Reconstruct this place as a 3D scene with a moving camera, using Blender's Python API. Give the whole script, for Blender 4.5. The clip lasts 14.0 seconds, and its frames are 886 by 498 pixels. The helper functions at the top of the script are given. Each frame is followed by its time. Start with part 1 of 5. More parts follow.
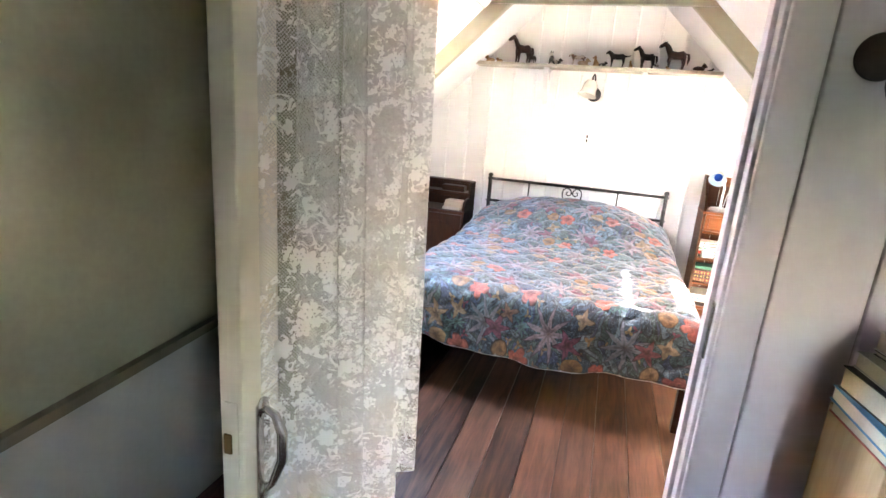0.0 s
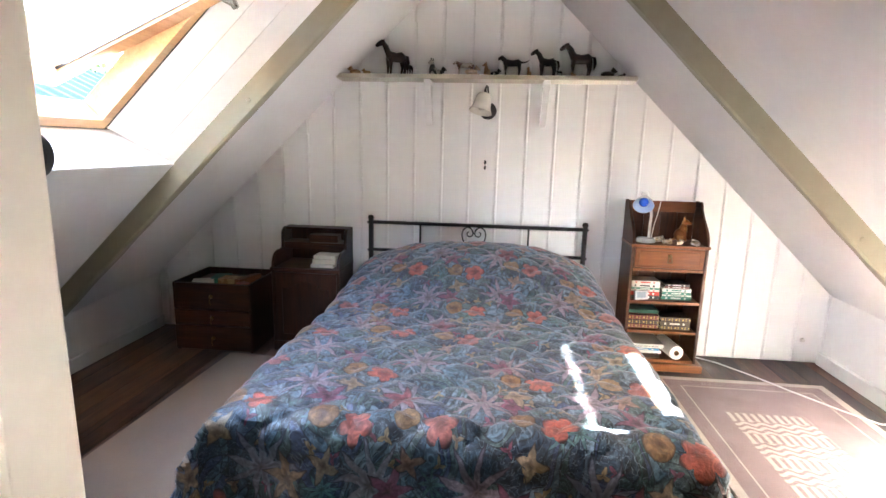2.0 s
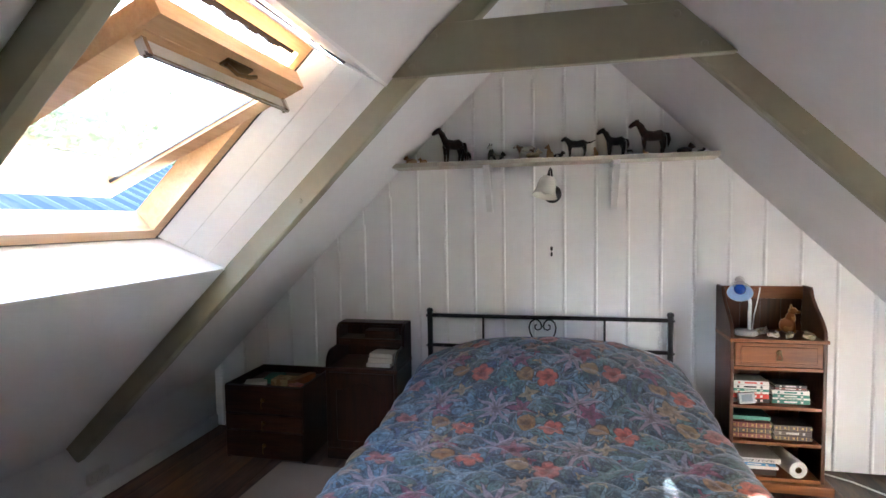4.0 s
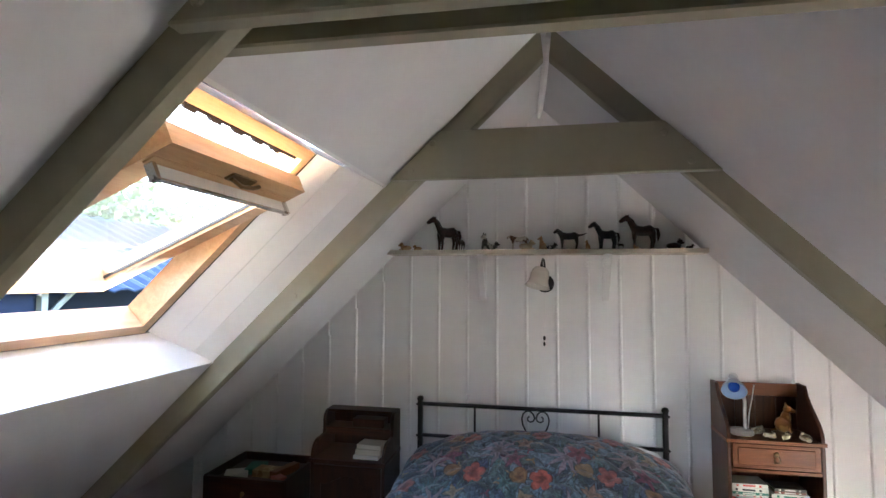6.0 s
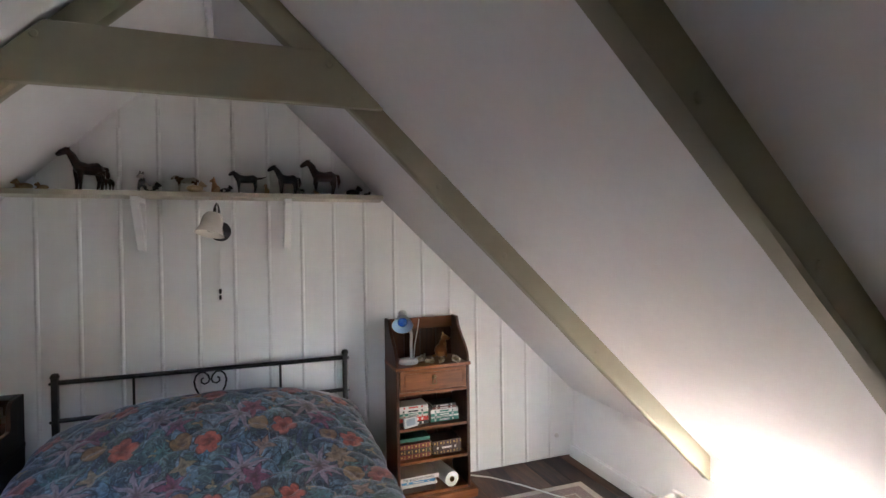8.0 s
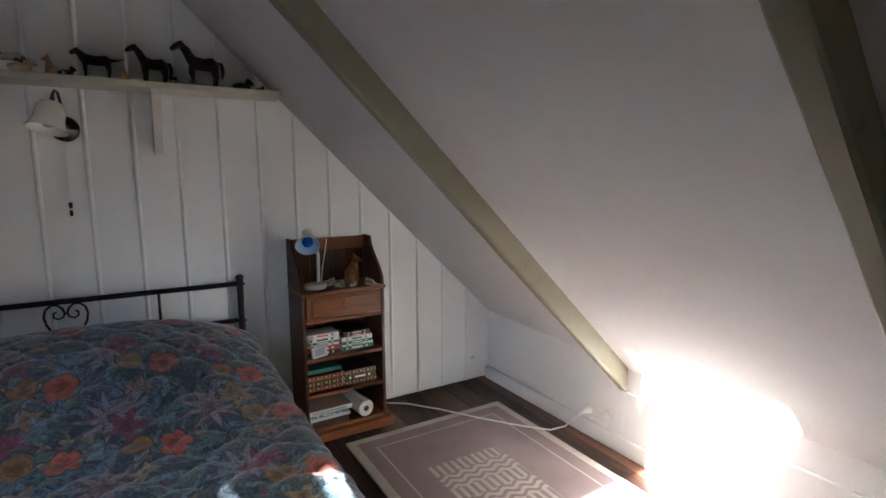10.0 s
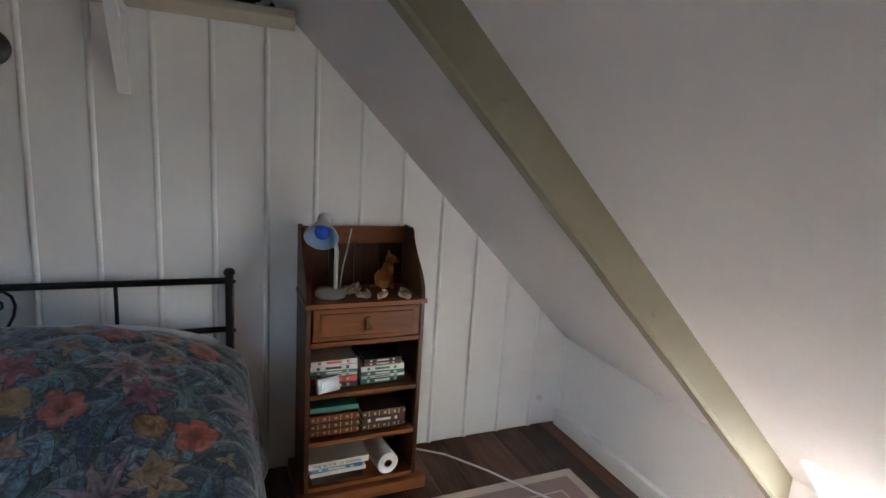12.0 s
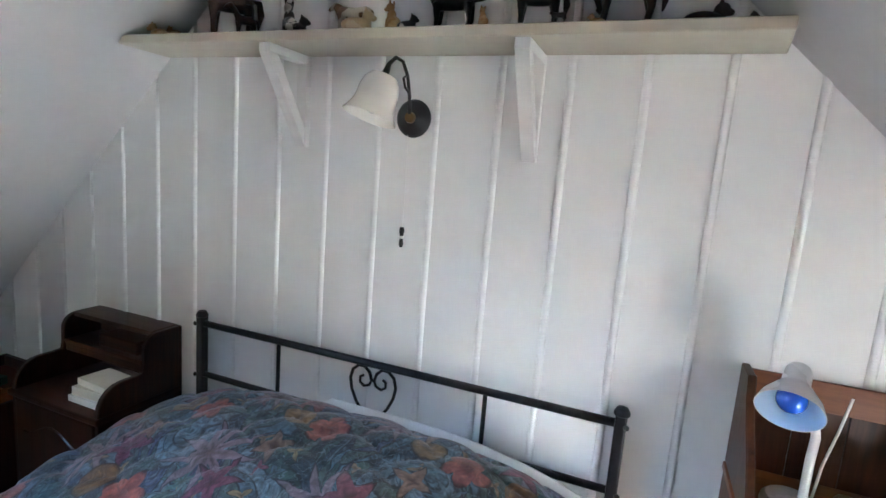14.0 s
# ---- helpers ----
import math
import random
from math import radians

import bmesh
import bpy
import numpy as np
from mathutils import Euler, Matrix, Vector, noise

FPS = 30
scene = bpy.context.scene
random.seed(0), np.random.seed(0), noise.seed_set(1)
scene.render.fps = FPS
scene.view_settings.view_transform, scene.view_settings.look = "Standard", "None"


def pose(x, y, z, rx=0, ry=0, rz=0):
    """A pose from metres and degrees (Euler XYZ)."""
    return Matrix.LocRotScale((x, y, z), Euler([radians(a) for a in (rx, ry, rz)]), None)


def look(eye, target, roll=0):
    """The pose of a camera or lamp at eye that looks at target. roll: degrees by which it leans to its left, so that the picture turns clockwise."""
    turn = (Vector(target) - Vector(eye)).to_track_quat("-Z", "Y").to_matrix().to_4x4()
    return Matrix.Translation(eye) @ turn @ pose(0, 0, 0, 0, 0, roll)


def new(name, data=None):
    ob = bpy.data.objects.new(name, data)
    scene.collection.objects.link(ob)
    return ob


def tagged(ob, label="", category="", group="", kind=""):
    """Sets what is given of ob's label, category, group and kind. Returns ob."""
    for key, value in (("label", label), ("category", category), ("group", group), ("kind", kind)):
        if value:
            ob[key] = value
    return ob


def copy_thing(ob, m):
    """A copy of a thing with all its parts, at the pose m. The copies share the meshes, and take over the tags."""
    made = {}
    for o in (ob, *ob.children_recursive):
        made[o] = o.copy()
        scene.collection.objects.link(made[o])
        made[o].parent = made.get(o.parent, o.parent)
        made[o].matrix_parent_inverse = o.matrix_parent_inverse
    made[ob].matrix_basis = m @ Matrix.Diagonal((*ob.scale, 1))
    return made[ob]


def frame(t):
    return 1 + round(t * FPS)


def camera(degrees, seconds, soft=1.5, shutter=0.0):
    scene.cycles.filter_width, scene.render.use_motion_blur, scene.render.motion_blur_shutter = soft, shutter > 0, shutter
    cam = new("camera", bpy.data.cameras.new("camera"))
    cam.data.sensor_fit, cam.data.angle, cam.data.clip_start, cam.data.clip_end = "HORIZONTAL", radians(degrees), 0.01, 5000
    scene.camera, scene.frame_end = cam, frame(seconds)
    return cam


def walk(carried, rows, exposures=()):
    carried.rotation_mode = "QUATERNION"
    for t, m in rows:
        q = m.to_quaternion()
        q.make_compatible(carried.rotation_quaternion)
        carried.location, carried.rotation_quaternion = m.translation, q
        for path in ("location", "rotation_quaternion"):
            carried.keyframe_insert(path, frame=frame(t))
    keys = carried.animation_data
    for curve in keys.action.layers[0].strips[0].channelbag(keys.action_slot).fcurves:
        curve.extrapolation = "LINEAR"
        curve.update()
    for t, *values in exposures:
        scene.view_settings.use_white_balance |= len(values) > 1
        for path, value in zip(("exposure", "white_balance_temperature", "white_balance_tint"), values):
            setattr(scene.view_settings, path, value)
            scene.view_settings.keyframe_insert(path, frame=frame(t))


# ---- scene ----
cam = camera(81.4, 14.0)
PATH = [
    (0, (0.254, -4.481, 1.35), (-0.312, -2.63, 0.845), 4.5),
    (0.5, (0.216, -4.272, 1.342), (-0.195, -2.384, 0.823), 1.7),
    (1, (0.198, -3.973, 1.343), (-0.147, -2.057, 0.885), 2.7),
    (1.5, (0.126, -3.72, 1.359), (-0.098, -1.775, 0.952), 2.2),
    (2, (0.111, -3.476, 1.352), (-0.077, -1.522, 0.966), 1.4),
    (2.5, (0.122, -3.285, 1.372), (-0.115, -1.331, 1.02), 0.3),
    (3, (0.101, -3.229, 1.399), (-0.119, -1.262, 1.111), -0.7),
    (3.5, (0.068, -3.209, 1.423), (-0.202, -1.242, 1.179), -1.3),
    (3.7, (0.062, -3.211, 1.432), (-0.331, -1.259, 1.243), -1.5),
    (5.8, (0.031, -3.239, 1.597), (-0.431, -1.296, 1.705), 0.4),
    (6, (0.04, -3.227, 1.606), (-0.342, -1.267, 1.729), 0.3),
    (6.5, (0.071, -3.203, 1.612), (-0.081, -1.213, 1.743), -0.2),
    (7, (0.124, -3.164, 1.591), (0.245, -1.171, 1.708), -0.6),
    (7.5, (0.17, -3.112, 1.562), (0.632, -1.166, 1.582), -0.8),
    (8, (0.213, -3.112, 1.51), (0.907, -1.236, 1.488), -0.8),
    (8.5, (0.235, -3.096, 1.46), (1.048, -1.272, 1.353), -0.5),
    (9, (0.237, -3.058, 1.421), (1.138, -1.287, 1.2), -0.8),
    (9.2, (0.248, -3.025, 1.42), (1.188, -1.277, 1.171), -1.0),
    (11.3, (0.472, -2.33, 1.345), (1.526, -0.664, 1.013), 1.0),
    (11.5, (0.573, -2.26, 1.367), (1.538, -0.547, 1.002), 2.0),
    (12, (0.703, -2.082, 1.36), (1.481, -0.276, 0.997), 3.7),
    (12.5, (0.761, -1.837, 1.362), (1.237, 0.082, 1.062), 6.1),
    (13, (0.846, -1.639, 1.368), (0.792, 0.345, 1.118), 6.4),
    (13.5, (0.824, -1.5, 1.373), (0.444, 0.45, 1.112), 5.6),
    (14, (0.715, -1.399, 1.46), (-0.01, 0.439, 1.148), 4.5),
]
EXPOSURES = [(0.0, 8.65, 7000, 16), (0.5, 8.30, 6500, 14), (1.0, 8.08, 6400, 11), (1.5, 7.72, 6450, 12), (2.0, 7.22, 6500, 14), (3.0, 6.88, 6400, 13), (3.5, 6.70, 6150, 11), (5.8, 6.22, 6150, 11),
             (7.5, 6.05, 6200, 12), (8.5, 5.72, 6050, 11), (9.0, 5.43, 6000, 11), (11.5, 5.13, 6000, 9), (12.0, 5.25, 6000, 8), (12.5, 5.72, 6000, 7), (13.0, 6.18, 5800, 6), (13.5, 6.50, 5600, 5), (14.0, 6.75, 5650, 6)]
walk(cam, [(t, look(eye, target, roll)) for t, eye, target, roll in PATH], EXPOSURES)

# ---- world, sun ----
SUN_WAY = Vector((1.0, 0.065, -0.485)).normalized()
world = bpy.data.worlds.new("sky")
scene.world = world
world.use_nodes = True
wn = world.node_tree
sky = wn.nodes.new("ShaderNodeTexSky")
sky.sky_type = "NISHITA"
sky.sun_disc = False
sky.dust_density = 1.0
sky.sun_elevation = math.asin(-SUN_WAY.z)
sky.sun_rotation = math.atan2(-SUN_WAY.x, -SUN_WAY.y)
wn.links.new(sky.outputs[0], wn.nodes["Background"].inputs[0])
wn.nodes["Background"].inputs[1].default_value = 0.11
sun = new("sun", bpy.data.lights.new("sun", "SUN"))
sun.data.energy, sun.data.angle, sun.data.color = 4.0, radians(0.5), (1.0, 0.97, 0.93)
sun.rotation_mode = "QUATERNION"
sun.rotation_quaternion = SUN_WAY.to_track_quat("-Z", "Y")


# ---- materials ----
class Nodes:
    def __init__(self, name):
        self.mat = bpy.data.materials.new(name)
        self.mat.use_nodes = True
        self.t = self.mat.node_tree
        self.b = self.t.nodes["Principled BSDF"]

    def n(self, kind, **kw):
        node = self.t.nodes.new(kind)
        for k, v in kw.items():
            if k in node.inputs:
                node.inputs[k].default_value = v
        return node

    def l(self, a, b):
        self.t.links.new(a, b)

    def math(self, op, a, b=None, c=None):
        m = self.t.nodes.new("ShaderNodeMath")
        m.operation = op
        for i, v in enumerate((a, b, c)):
            if v is None:
                continue
            if isinstance(v, (int, float)):
                m.inputs[i].default_value = v
            else:
                self.l(v, m.inputs[i])
        return m.outputs[0]

    def mix(self, f, a, b):
        m = self.t.nodes.new("ShaderNodeMix")
        m.data_type = "RGBA"
        for i, v in ((0, f), (6, a), (7, b)):
            if isinstance(v, (int, float)):
                m.inputs[i].default_value = v
            elif isinstance(v, tuple):
                m.inputs[i].default_value = (*v, 1) if len(v) == 3 else v
            else:
                self.l(v, m.inputs[i])
        return m.outputs[2]

    def ramp(self, f, stops, mode="LINEAR"):
        r = self.t.nodes.new("ShaderNodeValToRGB")
        r.color_ramp.interpolation = mode
        el = r.color_ramp.elements
        while len(el) < len(stops):
            el.new(0.5)
        for e, (p, c) in zip(el, stops):
            e.position, e.color = p, (*c, 1)
        self.l(f, r.inputs[0])
        return r.outputs[0]

    def coords(self, scale=(1, 1, 1), which="Object"):
        tc = self.t.nodes.new("ShaderNodeTexCoord")
        mp = self.t.nodes.new("ShaderNodeMapping")
        mp.inputs["Scale"].default_value = scale
        self.l(tc.outputs[which], mp.inputs[0])
        return mp.outputs[0]

    def noise(self, co, scale, detail=4.0, rough=0.55, dist=0.0):
        t = self.n("ShaderNodeTexNoise", Scale=scale, Detail=detail, Roughness=rough, Distortion=dist)
        self.l(co, t.inputs["Vector"])
        return t.outputs["Fac"]

    def bump(self, h, strength, dist=0.01):
        b = self.n("ShaderNodeBump", Strength=strength, Distance=dist)
        self.l(h, b.inputs["Height"])
        self.l(b.outputs[0], self.b.inputs["Normal"])

    def random(self):
        return self.t.nodes.new("ShaderNodeObjectInfo").outputs["Random"]


def paint(name, col, rough=0.5, var=0.08, grain=60, bump=0.15, metal=0.0, dirt=None, coat=0.0):
    m = Nodes(name)
    co = m.coords()
    big, fine = m.noise(co, 2.3, 5), m.noise(co, grain, 3)
    dark = tuple(c * (1 - 2 * var) for c in col) if dirt is None else dirt
    f = m.math("MULTIPLY", m.math("ADD", m.math("MULTIPLY", big, 0.7), m.math("MULTIPLY", fine, 0.3)), 1.0)
    c = m.ramp(f, [(0.3, dark), (0.62, col)])
    m.l(c, m.b.inputs["Base Color"])
    r = m.math("ADD", rough - 0.08, m.math("MULTIPLY", big, 0.16))
    m.l(r, m.b.inputs["Roughness"])
    m.b.inputs["Metallic"].default_value = metal
    m.b.inputs["Coat Weight"].default_value = coat
    if bump:
        m.bump(m.math("ADD", fine, m.math("MULTIPLY", big, 2.0)), bump, 0.004)
    return m.mat


def wood(name, light, dark, axis="y", rough=0.4, scale=1.0, bump=0.2, vary=0.25, coat=0.0):
    m = Nodes(name)
    s = {"x": (1.2, 14, 14), "y": (14, 1.2, 14), "z": (14, 14, 1.2)}[axis]
    tc = m.t.nodes.new("ShaderNodeTexCoord")
    add = m.t.nodes.new("ShaderNodeVectorMath")
    m.l(tc.outputs["Object"], add.inputs[0])
    off = m.t.nodes.new("ShaderNodeCombineXYZ")
    rnd = m.random()
    for i in range(3):
        m.l(m.math("MULTIPLY", rnd, 17.0 + 9 * i), off.inputs[i])
    m.l(off.outputs[0], add.inputs[1])
    mp = m.t.nodes.new("ShaderNodeMapping")
    mp.inputs["Scale"].default_value = tuple(v * scale for v in s)
    m.l(add.outputs[0], mp.inputs[0])
    g = m.noise(mp.outputs[0], 2.2, 6, 0.6, 0.8)
    f = m.noise(mp.outputs[0], 9.0, 3, 0.6)
    patch = m.noise(add.outputs[0], 3.0, 3)
    v = m.math("ADD", m.math("MULTIPLY", g, 0.7), m.math("MULTIPLY", f, 0.3))
    v = m.math("ADD", v, m.math("MULTIPLY", m.math("SUBTRACT", rnd, 0.5), vary))
    v = m.math("ADD", v, m.math("MULTIPLY", m.math("SUBTRACT", patch, 0.5), 0.3))
    m.l(m.ramp(v, [(0.3, dark), (0.7, light)]), m.b.inputs["Base Color"])
    m.l(m.math("ADD", rough - 0.1, m.math("MULTIPLY", f, 0.2)), m.b.inputs["Roughness"])
    m.b.inputs["Coat Weight"].default_value = coat * 0.4
    m.b.inputs["Specular IOR Level"].default_value = 0.3
    m.bump(v, bump, 0.003)
    return m.mat


def quilt_material():
    m = Nodes("floral_cotton")
    co = m.coords(which="UV")
    warp = m.t.nodes.new("ShaderNodeVectorMath")
    warp.operation = "ADD"
    nz = m.n("ShaderNodeTexNoise", Scale=9.0, Detail=3.0)
    m.l(co, nz.inputs["Vector"])
    sc = m.t.nodes.new("ShaderNodeVectorMath")
    sc.operation = "SCALE"
    sc.inputs["Scale"].default_value = 0.05
    m.l(nz.outputs["Color"], sc.inputs[0])
    m.l(co, warp.inputs[0])
    m.l(sc.outputs[0], warp.inputs[1])
    w = warp.outputs[0]

    def flowers(scale, petals, radius, depth, seed, loose):
        mp = m.t.nodes.new("ShaderNodeMapping")
        mp.inputs["Location"].default_value = (*seed, 0)
        m.l(w, mp.inputs[0])
        v = m.n("ShaderNodeTexVoronoi", Scale=scale, Randomness=loose)
        v.voronoi_dimensions = "2D"
        m.l(mp.outputs[0], v.inputs["Vector"])
        d = m.t.nodes.new("ShaderNodeVectorMath")
        d.operation = "SUBTRACT"
        big = m.t.nodes.new("ShaderNodeVectorMath")
        big.operation = "SCALE"
        big.inputs["Scale"].default_value = 1.0
        m.l(mp.outputs[0], big.inputs[0])
        m.l(big.outputs[0], d.inputs[0])
        m.l(v.outputs["Position"], d.inputs[1])
        xyz = m.t.nodes.new("ShaderNodeSeparateXYZ")
        m.l(d.outputs[0], xyz.inputs[0])
        ang = m.math("ARCTAN2", xyz.outputs[1], xyz.outputs[0])
        col = m.t.nodes.new("ShaderNodeSeparateColor")
        m.l(v.outputs["Color"], col.inputs[0])
        ph = m.math("MULTIPLY", col.outputs[0], 6.28)
        pet = m.math("ABSOLUTE", m.math("COSINE", m.math("ADD", m.math("MULTIPLY", ang, petals / 2), ph)))
        edge = m.math("ADD", radius, m.math("MULTIPLY", pet, depth))
        rel = m.math("DIVIDE", v.outputs["Distance"], edge)
        return rel, col, pet

    # ground of brushed blue and green leaves with dark edges
    streak = m.n("ShaderNodeTexNoise", Scale=24.0, Detail=4.0, Distortion=2.6)
    m.l(w, streak.inputs["Vector"])
    bent = m.t.nodes.new("ShaderNodeVectorMath")
    bent.operation = "ADD"
    nb = m.n("ShaderNodeTexNoise", Scale=5.0, Detail=1.0)
    m.l(co, nb.inputs["Vector"])
    sb = m.t.nodes.new("ShaderNodeVectorMath")
    sb.operation = "SCALE"
    sb.inputs["Scale"].default_value = 0.42
    m.l(nb.outputs["Color"], sb.inputs[0])
    m.l(co, bent.inputs[0])
    m.l(sb.outputs[0], bent.inputs[1])
    mpb = m.t.nodes.new("ShaderNodeMapping")
    mpb.inputs["Scale"].default_value = (2.6, 1.0, 1.0)
    mpb.inputs["Rotation"].default_value = (0, 0, 0.7)
    m.l(bent.outputs[0], mpb.inputs[0])
    cell = m.n("ShaderNodeTexVoronoi", Scale=11.0)
    rim = m.n("ShaderNodeTexVoronoi", Scale=11.0)
    rim.feature = "DISTANCE_TO_EDGE"
    for v in (cell, rim):
        v.voronoi_dimensions = "2D"
        m.l(mpb.outputs[0], v.inputs["Vector"])
    cc = m.t.nodes.new("ShaderNodeSeparateColor")
    m.l(cell.outputs["Color"], cc.inputs[0])
    leafc = m.ramp(cc.outputs[0], [(0.0, (0.026, 0.046, 0.072)), (0.25, (0.064, 0.112, 0.160)), (0.45, (0.030, 0.060, 0.064)), (0.6, (0.105, 0.155, 0.205)), (0.75, (0.052, 0.086, 0.092)), (0.88, (0.040, 0.058, 0.115))], "CONSTANT")
    tone = m.ramp(streak.outputs["Fac"], [(0.32, (0.38, 0.38, 0.38)), (0.5, (0.92, 0.92, 0.92)), (0.66, (1.8, 1.8, 1.75))])
    tm = m.t.nodes.new("ShaderNodeMix")
    tm.data_type, tm.blend_type = "RGBA", "MULTIPLY"
    tm.inputs[0].default_value = 1.0
    m.l(leafc, tm.inputs[6])
    m.l(tone, tm.inputs[7])
    base = m.mix(m.ramp(rim.outputs["Distance"], [(0.02, (0.9, 0.9, 0.9)), (0.10, (0, 0, 0))]), tm.outputs[2], (0.010, 0.015, 0.022))
    vein = m.n("ShaderNodeTexNoise", Scale=13.0, Detail=1.0, Distortion=3.2)
    m.l(w, vein.inputs["Vector"])
    thin = m.math("LESS_THAN", m.math("ABSOLUTE", m.math("SUBTRACT", vein.outputs["Fac"], 0.5)), 0.012)
    base = m.mix(m.math("MULTIPLY", thin, 0.5), base, (0.20, 0.27, 0.33))
    # printed motifs: round, pointed and five-petalled, small ones first
    for scale, petals, rad, dep, seed, loose, share, sharp, cols in (
        (14.0, 3, 0.07, 0.34, (3.7, 2.6), 0.8, 0.45, 1, [(0.0, (0.22, 0.17, 0.10)), (0.25, (0.07, 0.12, 0.17)), (0.5, (0.15, 0.045, 0.08)), (0.7, (0.20, 0.15, 0.11))]),
        (6.0, 8, 0.08, 0.30, (9.1, 6.4), 0.8, 0.40, 1, [(0.0, (0.07, 0.15, 0.17)), (0.5, (0.10, 0.16, 0.22))]),
        (2.9, 9, 0.10, 0.30, (5.17, 3.86), 0.3, 0.95, 1, [(0.0, (0.20, 0.16, 0.21)), (0.45, (0.16, 0.17, 0.23)), (0.75, (0.21, 0.16, 0.19))]),
        (2.9, 5, 0.08, 0.16, (5.44, 3.84), 0.3, 0.85, 1, [(0.0, (0.15, 0.045, 0.085)), (0.5, (0.24, 0.17, 0.12)), (0.75, (0.18, 0.06, 0.08))]),
        (2.9, 4, 0.06, 0.11, (5.39, 3.60), 0.3, 0.85, 1, [(0.0, (0.22, 0.165, 0.11)), (0.6, (0.21, 0.135, 0.11))]),
        (2.9, 0, 0.135, 0.0, (5.412, 3.735), 0.3, 0.9, 0, [(0.0, (0.20, 0.105, 0.04)), (0.6, (0.22, 0.14, 0.07))]),
        (2.9, 5, 0.105, 0.075, (5.3, 3.71), 0.3, 0.92, 0, [(0.0, (0.33, 0.080, 0.055)), (0.6, (0.28, 0.09, 0.078))]),
    ):
        rel, col, pet = flowers(scale, petals, rad, dep, seed, loose)
        if sharp:
            inv = m.math("SUBTRACT", 1.0, m.math("SQRT", m.math("SUBTRACT", 1.0, m.math("MULTIPLY", pet, pet))))
            rel = m.math("MULTIPLY", rel, m.math("DIVIDE", m.math("ADD", rad, m.math("MULTIPLY", pet, dep)), m.math("ADD", rad, m.math("MULTIPLY", inv, dep))))
        on = m.math("MULTIPLY", m.math("LESS_THAN", rel, 1.0), m.math("LESS_THAN", col.outputs[1], share))
        tint = m.ramp(col.outputs[2], cols, "CONSTANT")
        shade = m.ramp(m.math("MULTIPLY", rel, m.math("ADD", 0.6, m.math("MULTIPLY", pet, 0.4))), [(0.0, (0.45, 0.34, 0.22)), (0.2, (0.6, 0.55, 0.5)), (0.5, (1.1, 1.05, 1.0)), (0.8, (0.95, 0.95, 0.95)), (0.93, (0.16, 0.17, 0.2))])
        mul = m.t.nodes.new("ShaderNodeMix")
        mul.data_type, mul.blend_type = "RGBA", "MULTIPLY"
        mul.inputs[0].default_value = 1.0
        m.l(tint, mul.inputs[6])
        m.l(shade, mul.inputs[7])
        worn = m.t.nodes.new("ShaderNodeMix")
        worn.data_type, worn.blend_type = "RGBA", "MULTIPLY"
        worn.inputs[0].default_value = 0.55
        m.l(mul.outputs[2], worn.inputs[6])
        m.l(tone, worn.inputs[7])
        base = m.mix(m.math("MULTIPLY", on, 0.95), base, worn.outputs[2])
    deep = m.t.nodes.new("ShaderNodeMix")
    deep.data_type, deep.blend_type = "RGBA", "MULTIPLY"
    deep.inputs[0].default_value = 1.0
    deep.inputs[7].default_value = (0.92, 0.92, 0.86, 1)
    m.l(base, deep.inputs[6])
    m.l(deep.outputs[2], m.b.inputs["Base Color"])
    m.b.inputs["Roughness"].default_value = 0.5
    m.b.inputs["Sheen Weight"].default_value = 0.25
    m.b.inputs["Sheen Roughness"].default_value = 0.4
    weave = m.noise(co, 320.0, 2)
    crease = m.noise(co, 22.0, 4, 0.6, 0.6)
    m.bump(m.math("ADD", m.math("MULTIPLY", weave, 0.15), crease), 0.5, 0.012)
    return m.mat


